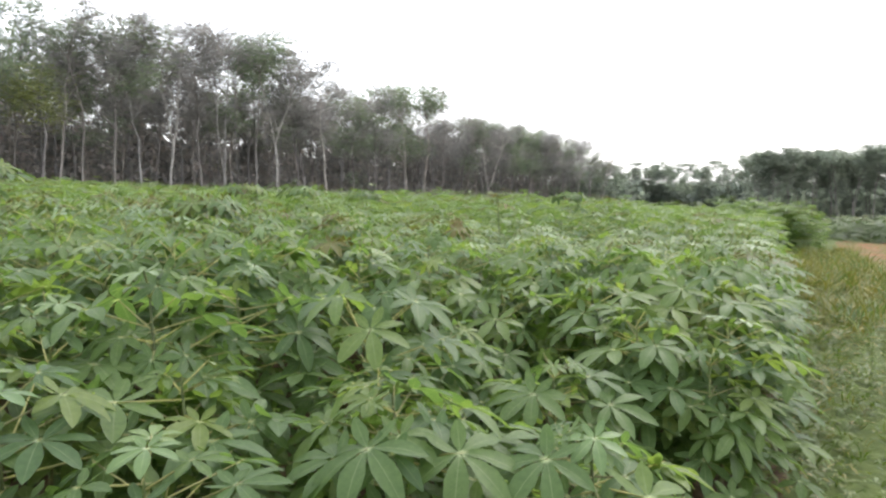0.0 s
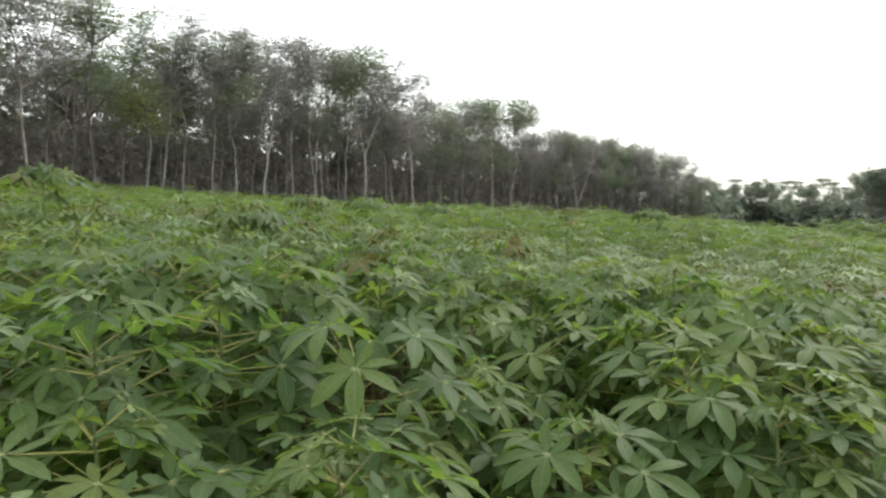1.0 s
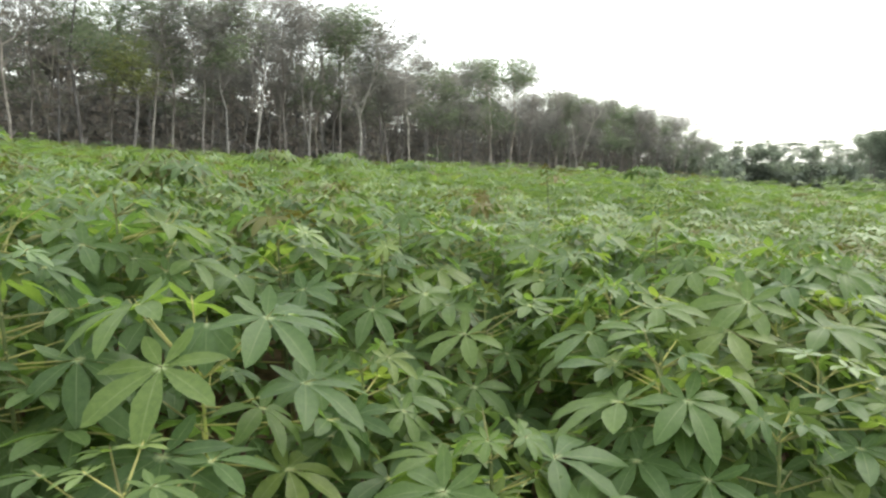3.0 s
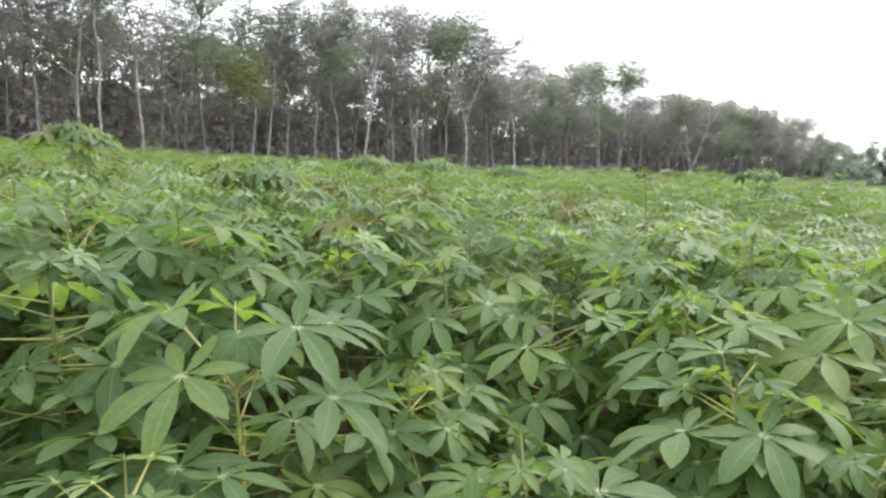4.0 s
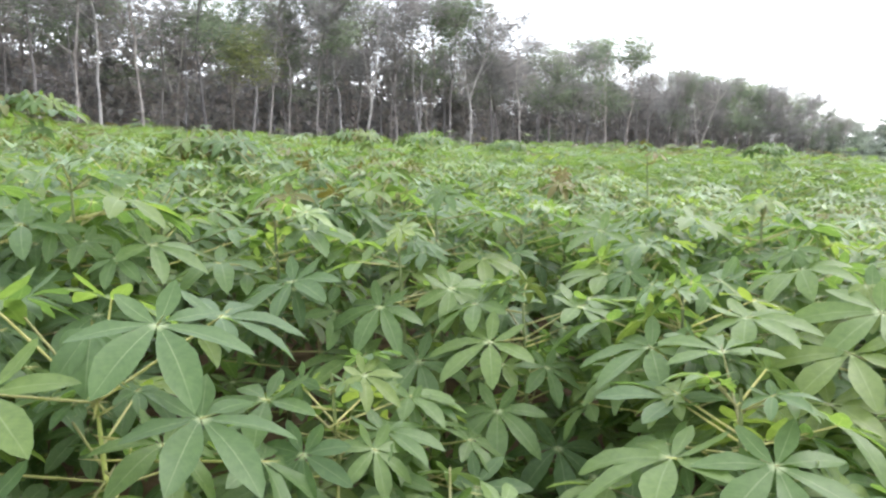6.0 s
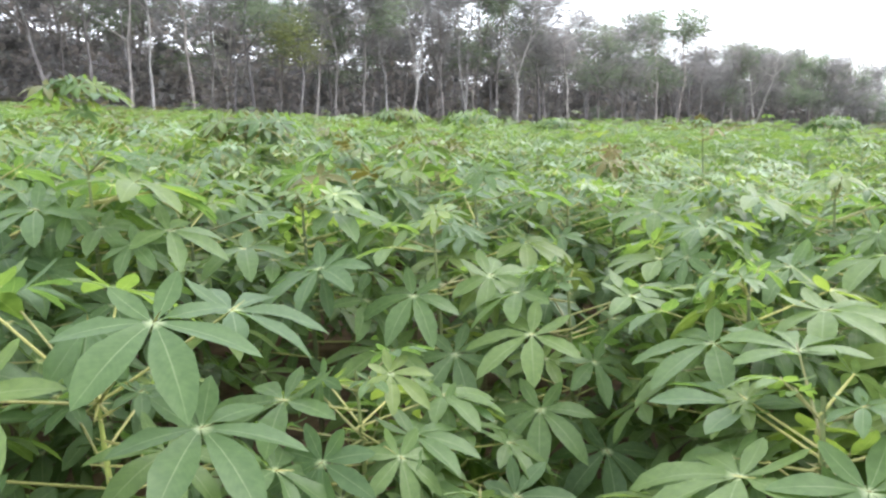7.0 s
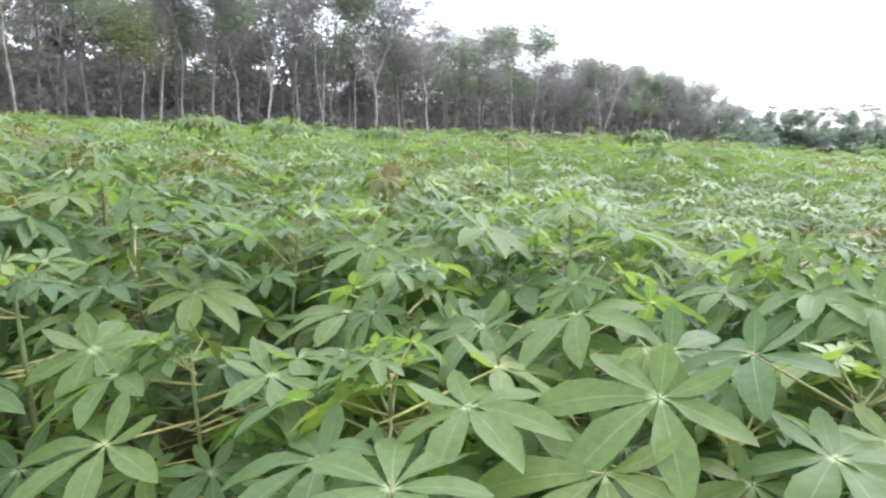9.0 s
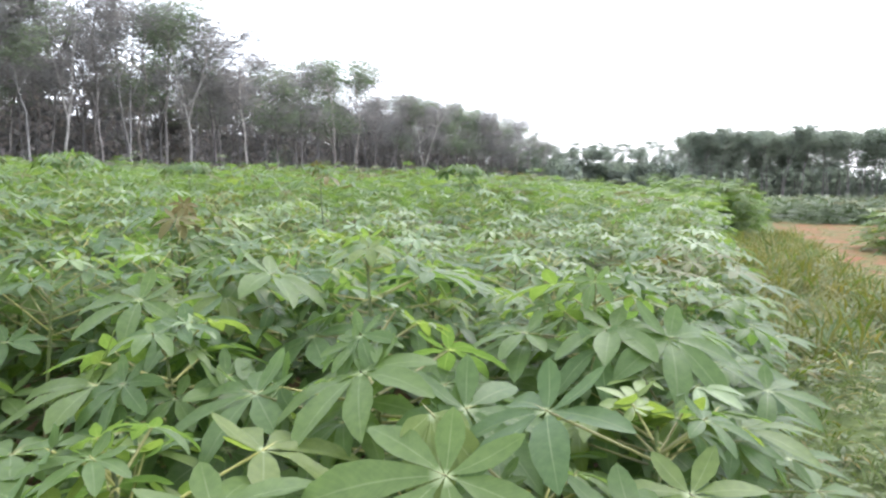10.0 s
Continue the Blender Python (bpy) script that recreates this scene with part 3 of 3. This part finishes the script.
WALK = [(0.0, 0.0), (0.06, 0.54), (-0.11, 0.98), (-0.09, 1.51), (-0.04, 1.7), (-0.3, 2.14), (-0.29, 2.44), (-0.19, 2.85), (-0.27, 3.27)]
NEAR, RING, FIELD, FAR = [], [], [], []
pick = random.Random(3)
for x, y, far in field_spots():
    if any(math.hypot(x - a, y - b) < 0.36 for a, b in HEROES):
        continue
    if x > -0.1:
        continue
    if x > -0.5 and y > 3.6:
        x -= (0.22 if 4.3 < y < 8.5 else 0.1) + 0.018 * min(max(y - 5.0, 0), 18)
        if x > -0.34 and y > 4.3:
            continue
    if y > 4.8:
        edge = -0.46 - 0.018 * min(y - 4.8, 18) - 0.035 * min(max(y - 8, 0), 16)
        if x > edge + 0.25:
            continue
        x = min(x, edge - 0.04 * pick.random())
    off = min(math.hypot(x - a, y - b) for a, b in WALK)
    if off < 0.5 or (y < 1.0 and x > -1.1) or (-2.6 < x < -1.75 and 3.2 < y < 4.6):
        continue
    swell = 0.07 * noise.noise((x * 0.35, y * 0.35, 3.0)) + 0.05 * noise.noise((x * 0.12, y * 0.12, 9.0))
    tall = 1.24 + swell + pick.gauss(0, 0.05) + 0.05 * min(max(-x - 1.0, 0), 3) - hollow(x, y)
    if x > -1.5 and y < 3.9:
        tall = 0.95 + pick.gauss(0, 0.04)
    if x > -0.6:
        tall = min(tall, 1.05 if y < 4.5 else 1.1)
    if far > 6 and pick.random() < 0.03:
        tall += 0.16
    spot = (x, y, tall)
    beside = y > min(-0.57 * x, 1.6 - 0.25 * x) - 0.4
    (NEAR if far < 4.6 and beside and len(NEAR) < 90 else RING if far < 10.5 and beside and len(RING) < 190 else FIELD if far < 24 else FAR).append(spot)


def plant_kind(seed):
    """A whole plant with single leaves, 1.3 m tall, to be copied."""
    rng = np.random.default_rng(seed)
    root = plant_root(0, 0, "green cassava plant with broad fingered leaves")
    part("stem", stem_mesh(1.3, seed), root)
    stem, base, turn, size = leaf_layout(rng, 1.3, 44, 1.0, 0.4)
    for i in range(44):
        me = YOUNG_MESHES[i % 2] if i < 2 else LEAF_MESHES[int(rng.integers(4))]
        add_leaf(root, me, turn[i], size[i], base[i], tuple(stem[i]) if i < 15 else None)
    return root


def ring_kind(seed, russet):
    """A plant whose leaves make one joined crown."""
    rng = np.random.default_rng(seed)
    stem, base, turn, size = leaf_layout(rng, 1.3, 36, 1.0, 0.7)
    which = np.zeros(36, dtype=int)
    which[:2] = 1
    if russet:
        which[:7] = 2
    ties = join([tube(np.stack([a, (a + b) / 2 + (0, 0, 0.02), b]), [0.0035, 0.003, 0.0025], 4) for a, b in zip(stem, base)])
    return leaves_mesh("foliage", MIDDLE, base, turn, size * 1.1, [LEAF, YOUNG, RUSSET, PETIOLE], which, ties), stem_mesh(1.3, seed)


def plant_rows():
    rng = random.Random(8)
    kinds = [plant_kind(60 + k) for k in range(6)]
    for i, (x, y, tall) in enumerate(NEAR):
        s = tall / 1.3
        m = pose(x, y, float(height(x, y)), rng.uniform(-4, 4), rng.uniform(-4, 4), rng.uniform(0, 360))
        if i < 6:
            kinds[i].matrix_basis = m
            root = kinds[i]
        else:
            root = copy_thing(kinds[i % 6], m)
        root.scale = (0.9 + 0.1 * s, 0.9 + 0.1 * s, s)
    rings = [ring_kind(80 + k, k == 7) for k in range(8)]
    for x, y, tall in RING:
        k = rng.choice((0, 1, 2, 3, 4, 5, 6, 0, 1, 2, 3, 4, 5, 6, 7, 7))
        label = "green cassava plant with reddish young leaves" if k == 7 else "green cassava plant with broad fingered leaves"
        root = plant_root(x, y, label)
        root.rotation_euler = (rng.uniform(-0.06, 0.06), rng.uniform(-0.06, 0.06), rng.uniform(0, 6.28))
        root.scale = (1, 1, tall / 1.3)
        part("foliage", rings[k][0], root)
        part("stem", rings[k][1], root)


plant_rows()


def crop(name, spots, template, count, scale, label, seed=5, lush=1.0, leaf=LEAF):
    """Cassava too far off to pick apart, joined."""
    rng = np.random.default_rng(seed)
    bases, turns, sizes, which = [], [], [], []
    for x, y, tall in spots:
        stem, base, turn, size = leaf_layout(rng, tall, count, lush, 1.0)
        bases.append(base + np.array([x, y, float(height(x, y))]))
        turns.append(turn)
        sizes.append(size * scale)
        w = np.zeros(count, dtype=int)
        if rng.random() < 0.35:
            w[:2] = 1
        if rng.random() < 0.15:
            w[:6] = 2
        which.append(w)
    me = leaves_mesh(name, template, np.concatenate(bases), np.concatenate(turns), np.concatenate(sizes), [leaf, YOUNG, RUSSET], np.concatenate(which))
    return tagged(new(name, me), label, "cassava crop", kind="stuff")


crop("cassava_crop", FIELD, COARSE, 27, 1.0, "dense green cassava plants in rows")
crop("cassava_crop", FAR, SPARSE, 12, 1.6, "dense green cassava plants reaching to the trees", 6, 1.2)


# ---- rubber trees ----
PAIR = leaf_template(2, 1, 0.25, 9, 55)


def limb(rng, start, direction, length, r0, r1, rise=0.12, n=6):
    t = np.linspace(0, 1, n)[:, None]
    side = np.cumsum(rng.normal(0, 0.025 * length, (n, 3)), axis=0) * t
    line = start + direction * length * t + np.array([0, 0, rise * length]) * t ** 2 + side
    return line, tube(line, np.linspace(r0, r1, n), 5)


def heading(az, up):
    return np.array([math.cos(az) * math.cos(up), math.sin(az) * math.cos(up), math.sin(up)])


def tree_meshes(seed, tall, bare, fork=0.0, clumps=46, leaves=15, wide=1.0, leaf_size=1.0):
    """Trunk with limbs, and a crown of leaf clumps along the limbs; fork: share of the height at which the trunk divides."""
    rng = np.random.default_rng(seed)
    woods, tips = [], []
    axes = []
    base = np.array([0, 0, -0.15])
    if fork:
        line, w = limb(rng, base, heading(rng.uniform(0, 6.28), 1.54), tall * fork, 0.1, 0.08, 0)
        woods.append(w)
        a = rng.uniform(0, 6.28)
        for k, up in ((0, 1.42), (math.pi, 1.22)):
            line2, w = limb(rng, line[-1], heading(a + k, up), tall * (0.86 - fork), 0.068, 0.025, 0.1, 8)
            woods.append(w)
            axes.append(line2)
    else:
        line, w = limb(rng, base, heading(rng.uniform(0, 6.28), 1.53), tall * 0.88, 0.088, 0.025, 0, 10)
        woods.append(w)
        axes.append(line)
    for line in axes:
        for k in range(9 if len(axes) == 1 else 6):
            p = line[int(rng.integers(1, len(line)))]
            if p[2] < tall * bare:
                p = line[-2]
            branch, w = limb(rng, p, heading(rng.uniform(0, 6.28), rng.uniform(0.25, 1.05)), tall * rng.uniform(0.16, 0.28) * wide, 0.04, 0.008)
            woods.append(w)
            tips += [branch[2], branch[3], branch[4], branch[5]]
        tips += [line[-1], line[-1], line[-2]]
    tips = np.array(tips)
    centres = tips[rng.integers(len(tips), size=clumps)] + np.clip(rng.normal(0, 0.45, (clumps, 3)), -0.75, 0.75)
    crowd = (((centres[:, None] - centres[None]) ** 2).sum(-1) < 0.8).sum(1)
    centres = centres[(crowd > 3) & (centres[:, 2] < tall)]
    base = (centres[:, None] + np.clip(rng.normal(0, 0.28, (len(centres), leaves, 3)), -0.5, 0.5) * np.array([1.2, 1.2, 0.6])).reshape(-1, 3)
    n = len(base)
    a, tau = rng.uniform(0, 6.28, n), rng.normal(0.35, 0.5, n)
    fwd = np.stack([np.cos(tau) * np.cos(a), np.cos(tau) * np.sin(a), -np.sin(tau)], -1)
    right = np.stack([np.sin(a), -np.cos(a), np.zeros(n)], -1)
    return join(woods), (base, np.stack([right, fwd, np.cross(right, fwd)], -1), rng.uniform(0.27, 0.5, n) * leaf_size)


def tree_kind(seed, tall, bare, fork=0.0, leaf=TREE_LEAF, bark=BARK, **more):
    """Meshes of a trunk and a crown, and the crown's height."""
    wood, (b, t, z) = tree_meshes(seed, tall, bare, fork, **more)
    top = float(np.quantile(b[:, 2], 0.985))
    keep = b[:, 2] < top + 0.2
    return mesh_of("trunk", wood[0], [wood[1]], [bark]), leaves_mesh("crown", PAIR, b[keep], t[keep], z[keep], [leaf]), top


FULL = dict(clumps=200, leaves=15, leaf_size=0.9, wide=1.25)
PLAIN = [tree_kind(40 + s, 10.8 + 0.3 * (s % 4), 0.34, leaf=GREEN_TREE_LEAF if s in (2, 5) else TREE_LEAF, **FULL) for s in range(6)]
BRIGHT = [tree_kind(46 + s, 11.0, 0.42, bark=PALE_BARK, **FULL) for s in range(2)]
FORKED = [tree_kind(50 + s, 11.2, 0.42, 0.2 + 0.06 * s, bark=PALE_BARK, **FULL) for s in range(4)]
LOW = [tree_kind(56 + s, 9.0 + s, 0.14, leaf=GREEN_TREE_LEAF, **FULL) for s in range(3)]
PALE = tree_kind(90, 6.0, 0.5, leaf=PALE_TREE_LEAF, clumps=110, leaves=15, wide=0.9, leaf_size=0.7)


def rubber_tree(kind, x, y, turn=0.0, scale=1.0, lean=0.0, name="rubber_tree", label="slender grey-barked rubber tree with a thin dark crown", group="rubber trees beside the field"):
    root = tagged(new(name), label, "tree", group)
    root.matrix_world = pose(x, y, float(height(x, y)) - 0.05, 0, lean, turn) @ Matrix.Diagonal((scale, scale, scale, 1))
    part("trunk", kind[0], root)
    part("crown", kind[1], root)
    return root


# height of the treetops along the wood's edge
TOPS = ((-30.7, 17.9), (7.9, 17.7), (19.8, 16.8), (27.3, 15.4), (33.2, 15.0), (40.6, 15.6), (51.0, 17.1), (56.2, 15.9), (61.4, 15.3),
        (64.4, 13.2), (70.4, 13.5), (76.3, 16.0), (87.5, 16.6), (90.4, 13.6), (103.1, 14.1), (132.8, 14.7), (153.6, 13.5), (171.4, 11.1))


def forest():
    rng = np.random.default_rng(21)
    any_tree = PLAIN + FORKED[:2] + LOW

    def stand(kind, x, y, turn, lean=0.0):
        top = float(np.interp(y, *zip(*TOPS))) - float(height(x, y)) + rng.normal(0, 0.35)
        rubber_tree(kind, x, y, turn, top / kind[2], lean)

    # front row, with the trunks that stand out
    front = ((12.8, PLAIN[0], 13), (14.9, PLAIN[1], 0), (16.9, PLAIN[2], 0), (18.3, BRIGHT[0], -2), (20.9, PLAIN[4], 0), (25.3, LOW[0], 0), (29.6, PLAIN[5], -7), (31.9, PLAIN[3], 0),
             (34.4, LOW[1], 0), (36.9, BRIGHT[1], 2), (39.6, FORKED[2], 2), (42.9, PLAIN[1], 0), (45.8, FORKED[0], 0), (49.0, PLAIN[2], 0), (52.2, FORKED[3], 2), (55.8, PLAIN[3], 0),
             (56.8, PLAIN[0], 3), (60.4, BRIGHT[0], -1), (65.2, LOW[2], 0), (69.6, PLAIN[4], 0), (75.9, PLAIN[5], -2), (80.8, LOW[0], 0), (86.1, PLAIN[1], -4))
    for y, kind, lean in front:
        stand(kind, FOREST + rng.normal(0, 0.2), y, -90 if lean else rng.uniform(0, 360), lean)
    rubber_tree(PALE, FOREST + 2.4, 27.4, 30, 1.48, 0, "young_tree", "small tree with pale yellow-green leaves", "young trees")
    for row in range(3):
        y = -20.0 + rng.uniform(0, 3)
        while y < 178:
            if row > 0 or y < 11 or y > 88:
                stand(any_tree[int(rng.integers(len(any_tree)))], FOREST - row * 5.0 + rng.normal(0, 0.7), y, rng.uniform(0, 360))
            y += 4.2 + rng.uniform(-0.8, 1.2) + (1.2 if row > 1 else 0)


forest()


def joined_trees(name, spots, kinds, label, seed=3, leaf=TREE_LEAF):
    """Trees too far off to pick apart, joined."""
    rng = np.random.default_rng(seed)
    pieces, b_all, t_all, z_all = [], [], [], []
    for x, y, s in spots:
        wood, (b, t, z) = kinds[int(rng.integers(len(kinds)))]
        a = rng.uniform(0, 6.28)
        rot = np.array([[math.cos(a), -math.sin(a), 0], [math.sin(a), math.cos(a), 0], [0, 0, 1]])
        at = np.array([x, y, float(height(x, y))])
        pieces.append((wood[0] @ rot.T * s + at, wood[1]))
        b_all.append(b @ rot.T * s + at)
        t_all.append(np.einsum("ij,njk->nik", rot, t))
        z_all.append(z * s)
    me = leaves_mesh(name, PAIR, np.concatenate(b_all), np.concatenate(t_all), np.concatenate(z_all), [leaf, BARK], None, join(pieces))
    return tagged(new(name, me), label, "trees", kind="stuff")


def far_trees():
    rng = np.random.default_rng(31)
    raw = [tree_meshes(110 + s, 10.5, 0.1, clumps=115, leaves=9, wide=1.15, leaf_size=2.2) for s in range(4)]
    tall = [tree_meshes(120 + s, 11.0, 0.36, clumps=190, leaves=9, wide=1.3, leaf_size=1.75) for s in range(4)]
    spots = []
    for row in range(3):
        for y in np.arange(176, 204, 3.5):
            spots.append((FOREST + 0.5 * (y - 176) - row * 5 + rng.normal(0, 1), y + rng.normal(0, 1), rng.uniform(1.0, 1.2)))
    for x in np.arange(-40, 16, 2.6):
        for row in range(3):
            spots.append((x + rng.normal(0, 1), 196 + 9 * row + rng.normal(0, 2), rng.uniform(0.9, 1.35)))
    back = [tree_meshes(130 + s, 10.6, 0.07, clumps=170, leaves=11, wide=1.1, leaf_size=1.85) for s in range(5)]
    inner = [(FOREST - 15.5 - row * 6.0 + rng.normal(0, 0.9), y + rng.normal(0, 0.9), (float(np.interp(y, *zip(*TOPS))) - float(height(FOREST - 20, y))) / 10.6 * rng.uniform(0.9, 1.0)) for row in range(4) for y in np.arange(-24, 180, 5.3)]
    joined_trees("inner_trees", inner, back, "dark rubber trees standing deep in the plantation", 9)
    joined_trees("far_trees", spots, raw, "line of trees far behind the field, haze put into their leaf colour", 3, HAZE_TREE_LEAF)
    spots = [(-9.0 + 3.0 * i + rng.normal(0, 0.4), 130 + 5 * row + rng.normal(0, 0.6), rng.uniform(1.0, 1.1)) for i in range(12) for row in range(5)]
    joined_trees("far_plantation", spots, tall, "planted block of dark rubber trees with bare trunks", 4, HAZE_TREE_LEAF)


far_trees()


def undergrowth(name, n, xs, depth, high, sizes, label, seed):
    """Shade-grown shrubs and saplings between the trunks."""
    rng = np.random.default_rng(seed)
    y = -30 + 225 * rng.uniform(0, 1, n) ** 1.35
    x = xs - np.abs(rng.normal(0, depth, n))
    thick = 0.55 + 0.45 * np.sin(y * 0.47 + seed) * np.sin(x * 0.6 + y * 0.15)
    z = np.abs(rng.normal(0, high, n)) * (0.5 + thick) + 0.1
    z = z % (np.interp(y, *zip(*TOPS)) - 1.5 - height(x, y))
    base = np.stack([x, y, height(x, y) + z], -1)
    a, tau = rng.uniform(0, 6.28, n), rng.normal(0.3, 0.6, n)
    fwd = np.stack([np.cos(tau) * np.cos(a), np.cos(tau) * np.sin(a), -np.sin(tau)], -1)
    right = np.stack([np.sin(a), -np.cos(a), np.zeros(n)], -1)
    which = (rng.uniform(0, 1, n) < 0.35).astype(int)
    me = leaves_mesh(name, CLUMP, base, np.stack([right, fwd, np.cross(right, fwd)], -1), rng.uniform(*sizes, n), [HAZED_SHRUB_LEAF, TREE_LEAF], which)
    tagged(new(name, me), label, "undergrowth", kind="stuff")


def thicket(name, n, xr, yr, high, sizes, label, seed):
    """Low dark growth under far trees."""
    rng = np.random.default_rng(seed)
    x, y = rng.uniform(*xr, n), rng.uniform(*yr, n)
    base = np.stack([x, y, height(x, y) + high * rng.uniform(0, 1, n) ** 1.4], -1)
    a, tau = rng.uniform(0, 6.28, n), rng.normal(0.4, 0.6, n)
    fwd = np.stack([np.cos(tau) * np.cos(a), np.cos(tau) * np.sin(a), -np.sin(tau)], -1)
    right = np.stack([np.sin(a), -np.cos(a), np.zeros(n)], -1)
    me = leaves_mesh(name, CLUMP, base, np.stack([right, fwd, np.cross(right, fwd)], -1), rng.uniform(*sizes, n), [HAZE_TREE_LEAF])
    tagged(new(name, me), label, "undergrowth", kind="stuff")


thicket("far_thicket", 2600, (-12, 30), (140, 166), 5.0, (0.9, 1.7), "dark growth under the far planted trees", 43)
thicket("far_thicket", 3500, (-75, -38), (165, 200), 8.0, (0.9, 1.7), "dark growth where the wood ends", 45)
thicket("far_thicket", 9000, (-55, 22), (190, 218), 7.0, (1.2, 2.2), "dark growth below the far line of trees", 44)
undergrowth("undergrowth", 20000, FOREST - 1.5, 6, 1.9, (0.29, 0.55), "dark brownish shrubs between the tree trunks", 41)
undergrowth("deep_undergrowth", 42000, FOREST - 7, 16, 6.2, (0.42, 0.85), "dense dark saplings deep in the plantation", 42)


def thin_trunks():
    """Slender bare stems standing deep between the trees."""
    rng = np.random.default_rng(47)
    pieces = []
    for k in range(260):
        x, y = FOREST - rng.uniform(2, 32), rng.uniform(-8, 140)
        tall, lean = rng.uniform(7, 13), rng.normal(0, 0.5, 2)
        t = np.linspace(0, 1, 5)[:, None]
        line = np.array([x, y, float(height(x, y)) - 0.1]) + np.hstack([lean[0] * t, lean[1] * t, tall * t]) + rng.normal(0, 0.05, (5, 3))
        pieces.append(tube(line, np.linspace(rng.uniform(0.065, 0.11), 0.03, 5), 5))
    v, q = join(pieces)
    tagged(new("thin_trunks", mesh_of("thin_trunks", v, [q], [PALE_BARK])), "many slender grey trunks deep in the plantation", "tree trunks", kind="stuff")


thin_trunks()


# ---- the strip beside the field ----
def scatter(name, template, mats, n, xr, yr, low, high, size, label, category, seed, flat=0.5, dense=2.0, wide=1.0):
    rng = np.random.default_rng(seed)
    u = rng.uniform(0, 1, n) ** dense
    y = yr[0] + (yr[1] - yr[0]) * u
    x = xr[0] + (xr[1] - xr[0]) * rng.uniform(0, 1, n) ** wide - 0.04 * np.clip(y - 5, 0, 18)
    patch = np.array([noise.noise((a * 0.8, b * 0.8, seed)) for a, b in zip(x, y)])
    keep = patch + rng.normal(0, 0.25, n) > -0.15
    x, y = x[keep], y[keep]
    k = len(x)
    z = rng.uniform(low, high, k)
    base = np.stack([x, y, height(x, y) + z], -1)
    a, tau = rng.uniform(0, 6.28, k), rng.normal(flat, 0.4, k)
    fwd = np.stack([np.cos(tau) * np.cos(a), np.cos(tau) * np.sin(a), -np.sin(tau)], -1)
    right = np.stack([np.sin(a), -np.cos(a), np.zeros(k)], -1)
    me = leaves_mesh(name, template, base, np.stack([right, fwd, np.cross(right, fwd)], -1), rng.uniform(*size, k), mats, rng.integers(0, len(mats), k))
    return tagged(new(name, me), label, category, kind="stuff")


WEED = leaf_material("weed_leaf", [(0.0, (0.052, 0.085, 0.02)), (0.6, (0.08, 0.12, 0.026)), (1.0, (0.125, 0.155, 0.04))], (1.4, 1.5, 0.6), ribs=False)
STRAW = leaf_material("dry_grass", [(0.0, (0.1, 0.112, 0.03)), (0.6, (0.155, 0.152, 0.042)), (1.0, (0.225, 0.19, 0.065))], (1.3, 1.3, 0.8), ribs=False)
HEDGE = leaf_material("dark_crop_leaf", [(0.0, (0.04, 0.068, 0.034)), (1.0, (0.065, 0.098, 0.045))], (1.4, 1.5, 0.8), ribs=False, clear=0.2)
SPRIG = leaf_template(3, 1, 0.2, 14, 70)
BLADES = leaf_template(4, 1, 0.7, 15, 35, 0.035)
scatter("weeds", SPRIG, [WEED, WEED, WEED, WEED, STRAW], 44000, (-0.3, 11.0), (-4.0, 19.0), 0.0, 0.12, (0.045, 0.1), "low green weeds covering the strip", "weeds", 51, 0.15, 1.15, 2.4)
scatter("grass", BLADES, [WEED, WEED, WEED, STRAW], 11000, (0.0, 11.0), (-4.0, 17.5), 0.0, 0.02, (0.08, 0.2), "patchy green and yellowing grass", "grass", 52, -1.1, 0.9, 1.8)
scatter("dry_grass", BLADES, [STRAW, STRAW, WEED], 6000, (-0.1, 2.0), (9.0, 26.0), 0.0, 0.05, (0.18, 0.5), "tall yellow dry grass beside the crop", "grass", 53, -1.15, 0.7)
scatter("stubble", BLADES, [STRAW], 1500, (1.5, 14.0), (20.0, 37.0), 0.0, 0.03, (0.1, 0.2), "dry stubble on bare red soil", "stubble", 54, -0.6, 1.0)
rng = np.random.default_rng(61)
crop("tall_crop", [(rng.uniform(-2.9, -0.15), rng.uniform(25.0, 27.5), rng.uniform(1.4, 1.75)) for k in range(40)], COARSE, 32, 1.1, "taller dark green bushes at the field's corner", 7, 1.25)
crop("young_crop", [(rng.uniform(1.2, 26), rng.uniform(38.5, 50), rng.uniform(0.95, 1.15)) for k in range(460)], SPARSE, 20, 1.3, "dense dark green block of crop behind bare soil", 8, 1.4, HEDGE)
crop("shrub", [(rng.uniform(2.9, 4.2), rng.uniform(22.5, 24.5), rng.uniform(0.8, 1.2)) for k in range(9)], COARSE, 30, 1.2, "green shrubs beside the bare soil", 9, 1.1)
